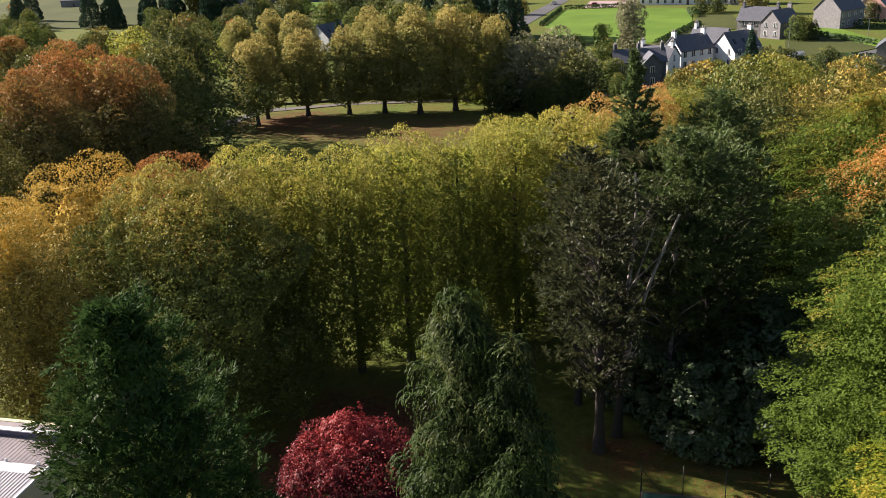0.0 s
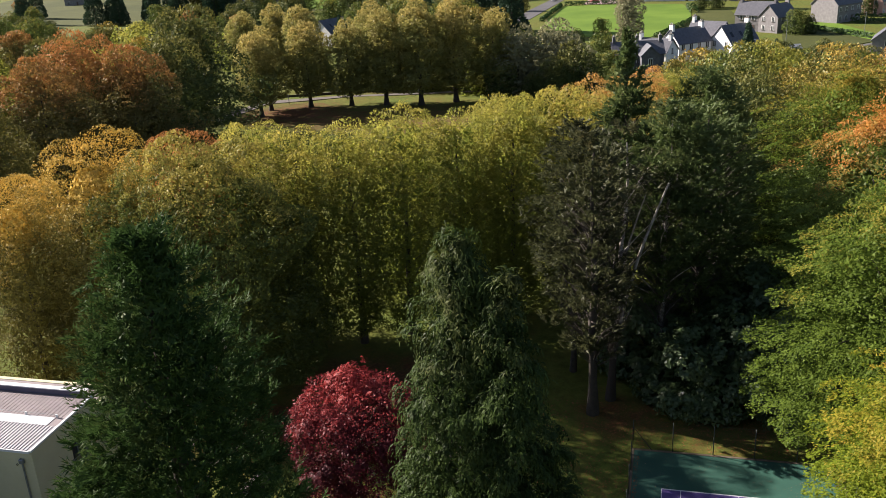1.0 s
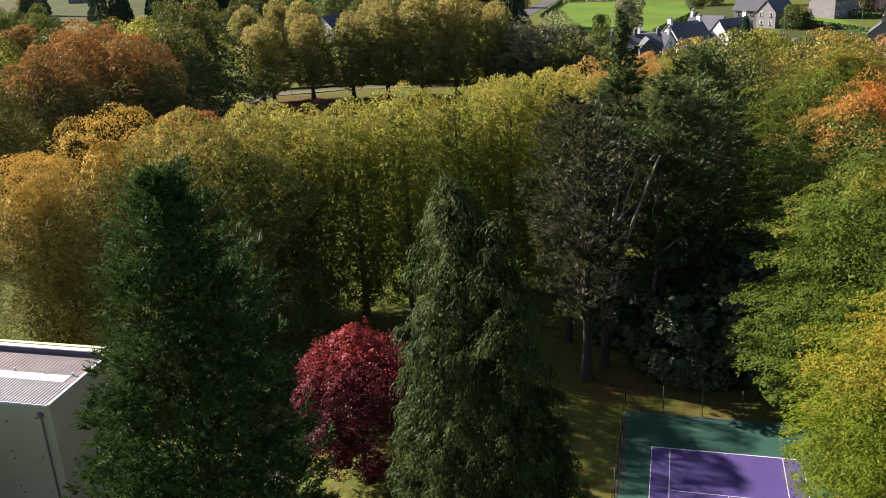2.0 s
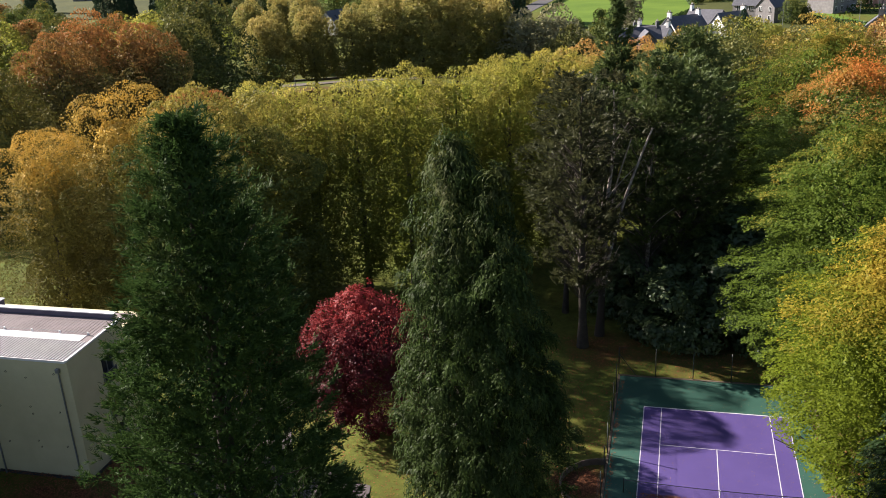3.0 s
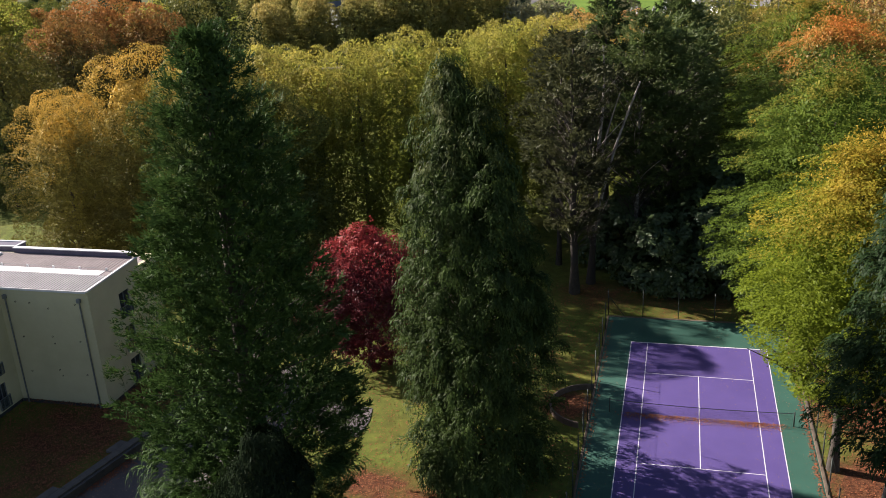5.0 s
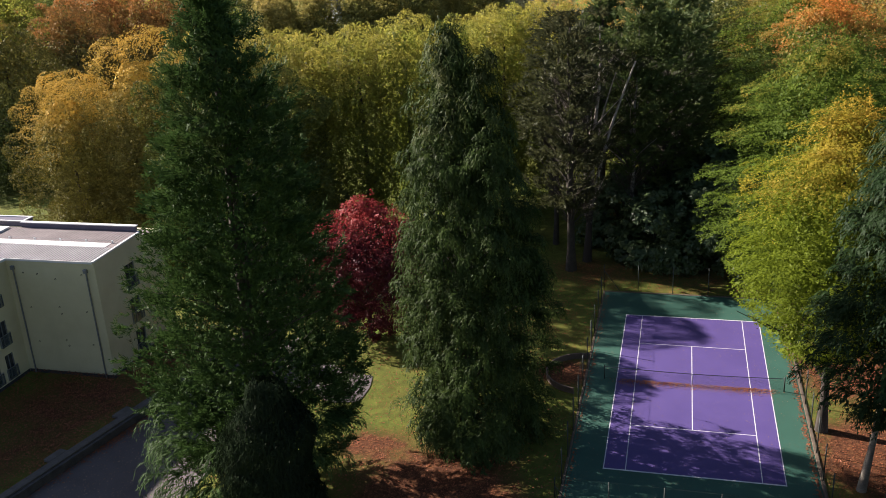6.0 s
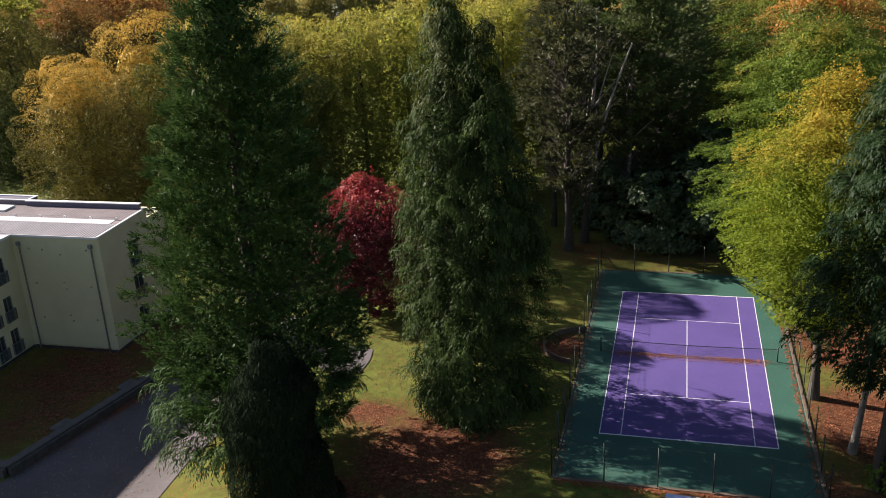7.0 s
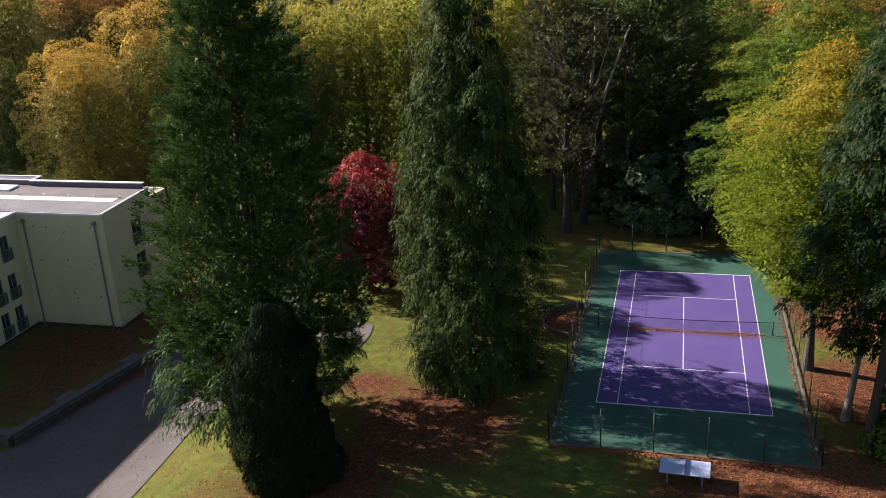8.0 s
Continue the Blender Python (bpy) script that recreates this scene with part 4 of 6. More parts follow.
def place(t, x, y, s=1.0, rz=0.0, tall=1.0, z=None):
    m = pose(x, y, float(height(x, y)) if z is None else z, 0, 0, rz) @ Matrix.Diagonal((s, s, s * tall, 1))
    return m


def build_lime(seed, H=25.2, R=4.9, low=1.5, leaf=0.16):
    r = rg(seed)
    env = Envelope(r, [low, low + 3, H * 0.55, H * 0.8, H * 0.93, H], [R * 0.6, R * 0.88, R, R * 0.9, R * 0.66, 1.0], 22, 0.35)
    arr = joined(dome(r, env, 32000, leaf, 0.85, 0.85, 1.0, 0.4), plates(r, env, 170, 60, leaf, 1.0, 0.5, 0.1, 0.1, 0.6, 0.3), core(r, env, 3500, 0.36, 0.62))
    return tree("lime_tree", "tall lime tree turning yellow in autumn", "tree", LIME, BARK, r, env, arr, H * 0.93, 0.40, 8, 5.0, twigs=30)


def build_broad(seed, H=23.0, R=8.0, low=2.5, leaf=0.2, mat=MAPLE, label="broad maple tree with green and yellow leaves", name="maple_tree", close=40000, bough=1.0):
    r = rg(seed)
    env = Envelope(r, [low, low + 2.5, H * 0.45, H * 0.72, H * 0.9, H], [R * 0.7, R * 0.95, R, R * 0.93, R * 0.66, 0.8], 34, 0.26)
    arr = joined(dome(r, env, close, leaf, bough, 0.95, 1.0, 0.45), plates(r, env, close // 170, 65, leaf, 1.1, 0.6, 0.15, 0.1, 0.5, 0.3), core(r, env, 4000, 0.42, 0.62))
    return tree(name, label, "tree", mat, BARK, r, env, arr, H * 0.66, 0.5, 9, 3.5, twigs=26)


def build_beech(seed, H=22.0, R=7.4, low=2.6, count=480, per=190, leaf=0.15, mat=BEECH, label="beech tree with layered yellow green foliage", close=12000):
    r = rg(seed)
    env = Envelope(r, [low, low + 2.5, H * 0.35, H * 0.6, H * 0.85, H], [R * 0.3, R * 0.78, R, R * 0.93, R * 0.6, 0.5], 26, 0.36)
    a1 = dome(r, env, close, leaf * 1.1, 1.0, 0.55, 1.0, 0.4)
    a1[0][:, :2] *= 0.72
    arr = joined(a1, plates(r, env, count, per, leaf, 2.5, 1.45, 0.2, 0.18), core(r, env, 5000, 0.28, 0.55))
    rad = np.hypot(arr[0][:, 0], arr[0][:, 1])
    keep = rad < R * np.interp(arr[0][:, 2], [low - 1, low + 1, low + 5, H], [0.2, 0.55, 1.0, 1.1])
    arr = tuple(p[keep] for p in arr)
    return tree("beech_tree", label, "tree", mat, BARK, r, env, arr, H * 0.88, 0.32, 9, 3.0, twigs=24)


def build_far(seed, H=18.0, R=6.0, low=2.5, count=16000, leaf=0.36, bump=1.1, mat=MIDGREEN, label="broadleaf tree in early autumn colour"):
    r = rg(seed)
    env = Envelope(r, [low, low + 2, H * 0.42, H * 0.68, H * 0.86, H * 0.955, H], [R * 0.6, R * 0.86, R * 0.96, R * 0.86, R * 0.58, R * 0.33, 0.3], 22, 0.42)
    arr = joined(dome(r, env, count * 6 // 10, leaf, bump, 0.85, 1.0), plates(r, env, count // 110, 48, leaf, R * 0.3, R * 0.17, 0.16, 0.1, 0.28, 0.35), core(r, env, count // 10, leaf * 1.7, 0.64))
    return tree("broadleaf_tree", label, "tree", mat, BARK, r, env, arr, H * 0.8, 0.45, 5, 2.5)


def build_spire(seed, H=22.0, R=4.3, count=9000, leaf=0.46, mat=SPRUCE, label="dark green conifer with a pointed top", low=0.6, name="conifer_tree"):
    r = rg(seed)
    env = Envelope(r, [low, low + 1.5, H * 0.5, H * 0.85, H], [R * 0.85, R, R * 0.62, R * 0.22, 0.08], 18, 0.3)
    arr = dome(r, env, count, leaf, 0.9, 0.5, 2.2, 0.9)
    return tree(name, label, "tree", mat, BARK, r, env, arr, H * 0.97, 0.35, 4, 3.0)


FIR = foliage("fir_sprays", (0.045, 0.075, 0.022), (0.12, 0.165, 0.05), (0.17, 0.18, 0.05), 0.0, 0.3, sheen=0.01)


# the big trees near the court
def cypress():
    r = rg(11)
    env = Envelope(r, [0.1, 1.6, 5.5, 10, 13, 17.5, 22.4, 25.4, 27.3], [4.4, 5.2, 5.4, 4.9, 4.4, 3.6, 2.6, 1.8, 0.5], 34, 0.3)
    a0 = dome(r, env, 20000, 0.26, 0.7, 0.5, 1.0, 0.6, 0.26, 1.4)
    a0[0][:, :2] *= 0.74
    a1 = sprays(r, env, 500, 18, 14, 1.05, 0.165, 0.4, 1.1, 0.36, fan=0.5, loose=0.1, back=1.0, reach=(-0.85, 0.45))
    env2 = Envelope(r, [8, 13, 17, 21, 24, 25.4], [3.6, 3.2, 2.6, 1.8, 0.9, 0.2], 12, 0.2)
    a2 = sprays(r, env2, 170, 16, 14, 0.9, 0.165, 0.4, 1.1, 0.36, fan=0.5, back=0.8, reach=(-0.6, 0.35))
    a2[0][:] += np.array([2.4, -1.5, 0.7])
    skirt = Envelope(r, [0.6, 1.5, 3.0], [4.6, 5.2, 5.4], 14, 0.25)
    a3 = sprays(r, skirt, 90, 12, 20, 1.3, 0.17, 0.2, 0.9, 0.36, fan=0.7, loose=0.1)
    a3[0][:, 2] = np.maximum(a3[0][:, 2], 0.08)
    arr = joined(a0, a1, a2, a3, core(r, env, 7000, 0.3, 0.58))
    arr[0][:, 0] += 0.8 * np.clip(1 - arr[0][:, 2] / 24, 0, 1)
    t = tree("cypress_tree", "tall dark cypress with drooping sprays and two tops", "tree", CYPRESS, BARK, r, env, arr, 25, 0.45, 10, 2.0, twigs=130, twig=TWIG)
    t.matrix_basis = place(t, -15.0, -8.7)


def sequoia():
    r = rg(12)
    env = Envelope(r, [1.8, 3.5, 7, 12, 17, 22, 26, 29, 30.4], [3.2, 5.8, 7.1, 6.6, 5.5, 4.1, 3.0, 1.9, 0.8], 40, 0.26)
    arr = tufts(r, env, 620, 9, 29, 0.21, 0.3, 0.5, 0.6, face=1.5)
    low = Envelope(r, [2.2, 4, 8], [4.6, 6.6, 6.6], 20, 0.3)
    a2 = sprays(r, low, 95, 12, 18, 1.2, 0.2, 0.1, 0.8, 0.28)
    a2[0][:, 1] -= 1.3
    a3 = dome(r, env, 18000, 0.24, 0.9, 0.5, 1.0, 0.6, 0.28, -0.6)
    a3[0][:, :2] *= 0.7
    arr = joined(arr, a2, a3, core(r, env, 6000, 0.28, 0.5))
    t = tree("sequoia_tree", "very tall dark green giant sequoia tree", "tree", SEQUOIA, BARK, r, env, arr, 29.5, 0.8, 14, 3.0, twigs=120, thick=0.12, twig=TWIG)
    t.matrix_basis = place(t, -25.5, -17.8)


def yew():
    r = rg(13)
    env = Envelope(r, [0.1, 1.5, 5, 8.5, 11.2], [2.2, 2.6, 2.6, 2.0, 0.5], 26, 0.35)
    a0 = dome(r, env, 34000, 0.26, 0.45, 0.5, 0.8, 0.5, 0.22, 1.8)
    a1 = sprays(r, env, 150, 10, 14, 1.2, 0.2, -0.3, 1.5, 0.2)
    arr = joined(a0, a1)
    t = tree("yew_tree", "dense very dark columnar yew tree", "tree", YEW, BARK, r, env, arr, 8, 0.3, 3, 1.0)
    t.matrix_basis = place(t, -21.9, -24.0)


def acer():
    r = rg(14)
    env = Envelope(r, [0.9, 2.6, 6, 8.6, 10.2, 11.2, 11.8], [1.5, 3.4, 4.4, 3.9, 2.7, 1.5, 0.3], 22, 0.32)
    a0 = dome(r, env, 13000, 0.15, 0.8, 0.6, 1.0, 0.5)
    a1 = leafy(r, env, 90, 15, 22, 1.15, 0.42, 0.7, 0.25, 0.16, 0.15)
    arr = joined(a0, a1)
    t = tree("acer_tree", "rounded purple leaved acer, top coloured crimson as if sunlit", "tree", ACER, BARK, r, env, arr, 9, 0.22, 8, 1.5, twigs=20, thick=0.07)
    t.matrix_basis = place(t, -26.6, 4.6)


def hemlock():
    r = rg(15)
    env = Envelope(r, [5.5, 7, 11, 17, 22, 26, 28.3], [2.8, 4.5, 5.2, 5.2, 4.5, 2.8, 0.4], 24, 0.3)
    arr = joined(sprays(r, env, 600, 12, 18, 1.2, 0.19, 0.3, 0.75, 0.38), core(r, env, 5000, 0.3, 0.6))
    arr[0][:] += np.array([2.5, -0.1, 0])
    # pale bark here paints the sunlit look of the leaning trunk
    t = tree("hemlock_tree", "tall dark blue green conifer with pale trunk", "tree", HEMLOCK, PALE_BARK, r, env, arr, 26, 0.21, 0, 5.0, (2.4, 0.2), 0)
    tagged(tubes("branchwork", [(p + np.array([2.5, -0.1, 0]), w * 0.45, 3) for p, w, _ in limb_lines(r, env, 50, 5.0, 26, 0.14)], BARK, t), kind="stuff")
    # second trunk: its shade is put into the darker bark
    pts, rr = stem(r, 16, 0.32, 0.2, (0.8, 1.2))
    tube("trunk", pts + np.array([0.7, -3.6, 0]), rr, BARK, t, 9, "second darker trunk")
    t.matrix_basis = place(t, 9.7, -11.5)


def pine(seed, x, y, H, R, low, lean, mat, bark, label, clumps=420, girth=0.27):
    """An open pine: bare lower branches, tufts of needles at their ends."""
    r = rg(seed)
    env = Envelope(r, [low, low + 3, H * 0.55, H * 0.8, H * 0.94, H], [R * 0.6, R * 0.9, R, R * 0.95, R * 0.7, R * 0.3], 26, 0.36)
    arr = tufts(r, env, clumps // 2, 8, 14, 0.36, 0.26, 0.48, 0.4, 0.3)
    arr[0][:, 0] += lean[0] * arr[0][:, 2] / H
    arr[0][:, 1] += lean[1] * arr[0][:, 2] / H
    t = tree("pine_tree", label, "tree", mat, bark, r, env, arr, H * 0.96, girth, 18, 4.0, lean, 190, 0.12, TWIG)
    t.matrix_basis = place(t, x, y)
    return t


cypress()
sequoia()
yew()
acer()
hemlock()
pine(21, -11.5, 22.0, 25.0, 4.6, 7.0, (0.0, -1.0), PINE, BARK, "tall open pine with dull brown green needles", 400, 0.42)
forked = pine(22, -10.2, 24.6, 24.5, 4.0, 10.0, (1.2, 0.4), PINE, PEELING_BARK, "forked pine with pale peeling stems", 110, 0.36)
for foot, top, girth in (((0.3, -0.1, 5.0), (4.4, 0.3, 20.0), 0.2), ((0.2, 0.1, 6.5), (2.6, 0.2, 19.0), 0.13)):
    f = np.linspace(0, 1, 8)[:, None]
    way = np.array(foot) * (1 - f) + np.array(top) * f + np.array([-0.5, 0, 0]) * np.sin(f * math.pi)
    tube("stem", way, np.linspace(girth, girth * 0.4, 8), PEELING_BARK, forked, 7, "pale leaning stem")
pine(23, -6.2, 28.0, 26.0, 4.4, 9.0, (0.6, 0.0), PINE_DARK, PEELING_BARK, "tall dark green pine with pale trunk")
pine(24, -3.0, 31.0, 25.0, 5.2, 4.0, (0.0, 0.0), PINE_DARK, BARK, "tall dark green pine with dense crown", 620)
pine(25, -2.5, 40.0, 26.4, 5.0, 5.0, (0.0, 0.0), PINE_DARK, BARK, "tall dark green pine with dense crown", 560)
pine(26, -14.0, 29.5, 24.0, 4.0, 10.0, (0.4, 0.0), PINE, BARK, "tall open pine with dull brown green needles", 260)
fr = rg(27)
fir_env = Envelope(fr, [7, 10, 16, 23, 28, 30.2], [3.6, 4.6, 4.2, 2.6, 1.0, 0.1], 24, 0.3)
fir = tree("fir_tree", "tall soft green fir with a pointed top", "tree", FIR, BARK, fr, fir_env, tufts(fr, fir_env, 300, 8, 14, 0.36, 0.34, 0.5, 0.45), 29, 0.4, 8, 6.0, twigs=40)
fir.matrix_basis = place(fir, -10.0, 40.0)

# holly and laurel under the pines
def build_shrub(seed, H=6.5, R=3.4):
    r = rg(seed)
    env = Envelope(r, [0.1, 1.0, H * 0.5, H * 0.85, H], [R * 0.8, R, R * 0.9, R * 0.5, 0.2], 16, 0.3)
    arr = leafy(r, env, 50, 16, 20, 1.2, 0.5, 0.8, 0.2, 0.26, 0.1)
    return tree("holly_shrub", "dense dark glossy holly under the trees", "shrub", HOLLY, BARK, r, env, arr, H * 0.8, 0.15, 4, 0.5)


shrub = build_shrub(31)
shrub.matrix_basis = place(shrub, -3.5, 25.0, 1.1)
for x, y, s, rz in ((0.5, 26.0, 1.2, 70), (4.5, 25.0, 1.3, 140), (2.0, 30.0, 1.5, 200), (-7.0, 30.5, 1.1, 20), (8.5, 23.5, 1.3, 300), (-1.5, 35, 1.4, 90), (6, 31, 1.5, 40)):
    copy_thing(shrub, place(shrub, x, y, s, rz))

# the near row of limes, two deep
limes = [build_lime(41), build_lime(42, R=4.6, low=2.0), build_lime(43, R=5.2, low=1.7)]
LIME_SPOTS = [(-46.0, 33.5, 0.89), (-41.0, 31.5, 0.86), (-36.0, 33.0, 0.89), (-31.5, 35.5, 1.04), (-26.5, 38.5, 1.03), (-21.5, 41.5, 1.03), (-16.5, 44.5, 1.05),
              (-34.0, 44.0, 0.9), (-24.5, 48.0, 0.96), (-13.0, 52.0, 1.03), (-11.5, 60.0, 0.98), (-9.0, 68.0, 0.94), (-6.0, 76.0, 0.88)]
for i, (x, y, s) in enumerate(LIME_SPOTS):
    src = limes[i % 3]
    if i < 3:
        src.matrix_basis = place(src, x, y, s, i * 50)
        tagged(src, group="row of lime trees")
    else:
        lime = copy_thing(src, place(src, x, y, s, i * 67))
        if i in (9, 10, 11):
            recolour(lime, (ORANGE_LIME, RING_LIME, ORANGE_LIME)[i - 9])

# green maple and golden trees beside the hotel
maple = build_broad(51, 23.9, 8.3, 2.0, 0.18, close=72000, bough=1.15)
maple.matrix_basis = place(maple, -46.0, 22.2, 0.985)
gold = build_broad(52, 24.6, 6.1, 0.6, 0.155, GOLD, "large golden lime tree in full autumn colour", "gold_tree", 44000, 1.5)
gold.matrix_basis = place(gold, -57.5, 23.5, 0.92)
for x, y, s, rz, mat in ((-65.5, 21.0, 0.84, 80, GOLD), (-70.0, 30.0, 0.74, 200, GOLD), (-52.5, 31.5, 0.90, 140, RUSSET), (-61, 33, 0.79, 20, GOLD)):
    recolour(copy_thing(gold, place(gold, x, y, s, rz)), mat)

# beeches on the east side of the court
beech = build_beech(61, 22.0, 6.7, 5.2, 360, 350, 0.115)
beech.matrix_basis = place(beech, 8.3, -4.9)
beech2 = build_beech(62, 22.5, 9.4, 2.0, 420, 290, 0.13, BEECH_GREEN, "spreading beech tree with fresh green layered foliage")
beech2.matrix_basis = place(beech2, 9.4, 14.6, 1.03)
for src, x, y, s, rz, mat, tall in ((beech2, 11.6, 32.0, 1.07, 100, BEECH_ORANGE, 1.0), (beech2, 11.5, 46.0, 1.06, 220, BEECH_GREEN, 1.05)):
    recolour(copy_thing(src, place(src, x, y, s, rz, tall)), mat)
bush = copy_thing(shrub, place(shrub, 13.4, -14.8, 0.75, 15))
recolour(bush, BEECH_GREEN)
tagged(bush, "fresh green bush beside a pale trunk", "shrub")

# the ring of limes round the far green
far_lime = [build_far(71, 17.0, 3.9, 2.6, 16000, 0.28, 0.8, RING_LIME, "rounded lime tree turning yellow at the top"), build_far(72, 16.6, 4.0, 2.4, 16000, 0.28, 0.8, RING_LIME, "rounded lime tree turning yellow at the top")]
RING = [(-96.3, 139.3, 1.06), (-97.2, 146.5, 1.08), (-88.4, 149.5, 1.05), (-78.9, 151.3, 1.03), (-70.6, 152.1, 1.16), (-62.2, 152.1, 1.25), (-54.8, 155.7, 1.24), (-46.5, 160, 1.06),
        (-119.0, 180.0, 1.04), (-112.0, 186, 1.06), (-101.0, 178, 1.1), (-87.5, 196, 1.02)]
for i, (x, y, s) in enumerate(RING):
    src = far_lime[i % 2]
    if i < 2:
        src.matrix_basis = place(src, x, y, s)
        tagged(src, group="ring of lime trees")
    else:
        copy_thing(src, place(src, x, y, s, i * 73))

# woods on the west side and behind the green
wood = [build_far(81, 21.0, 8.2, 1.5, 13000, 0.38, 1.3), build_far(82, 19.0, 7.2, 1.2, 11000, 0.38, 1.2), build_far(83, 20.0, 5.6, 1.5, 9000, 0.38, 1.1)]
mid_wood = [build_far(86, 21.0, 8.2, 1.2, 30000, 0.26, 1.15), build_far(87, 19.0, 7.2, 1.0, 27000, 0.26, 1.05)]
near_wood = [build_far(88, 21.0, 8.0, 3.5, 40000, 0.19, 1.0), build_far(89, 19.0, 7.2, 3.5, 36000, 0.19, 0.95)]
small_wood = [build_far(84, 20.0, 8.2, 0.3, 6000, 0.66, 1.6), build_far(85, 19.0, 7.6, 0.3, 5600, 0.66, 1.5)]
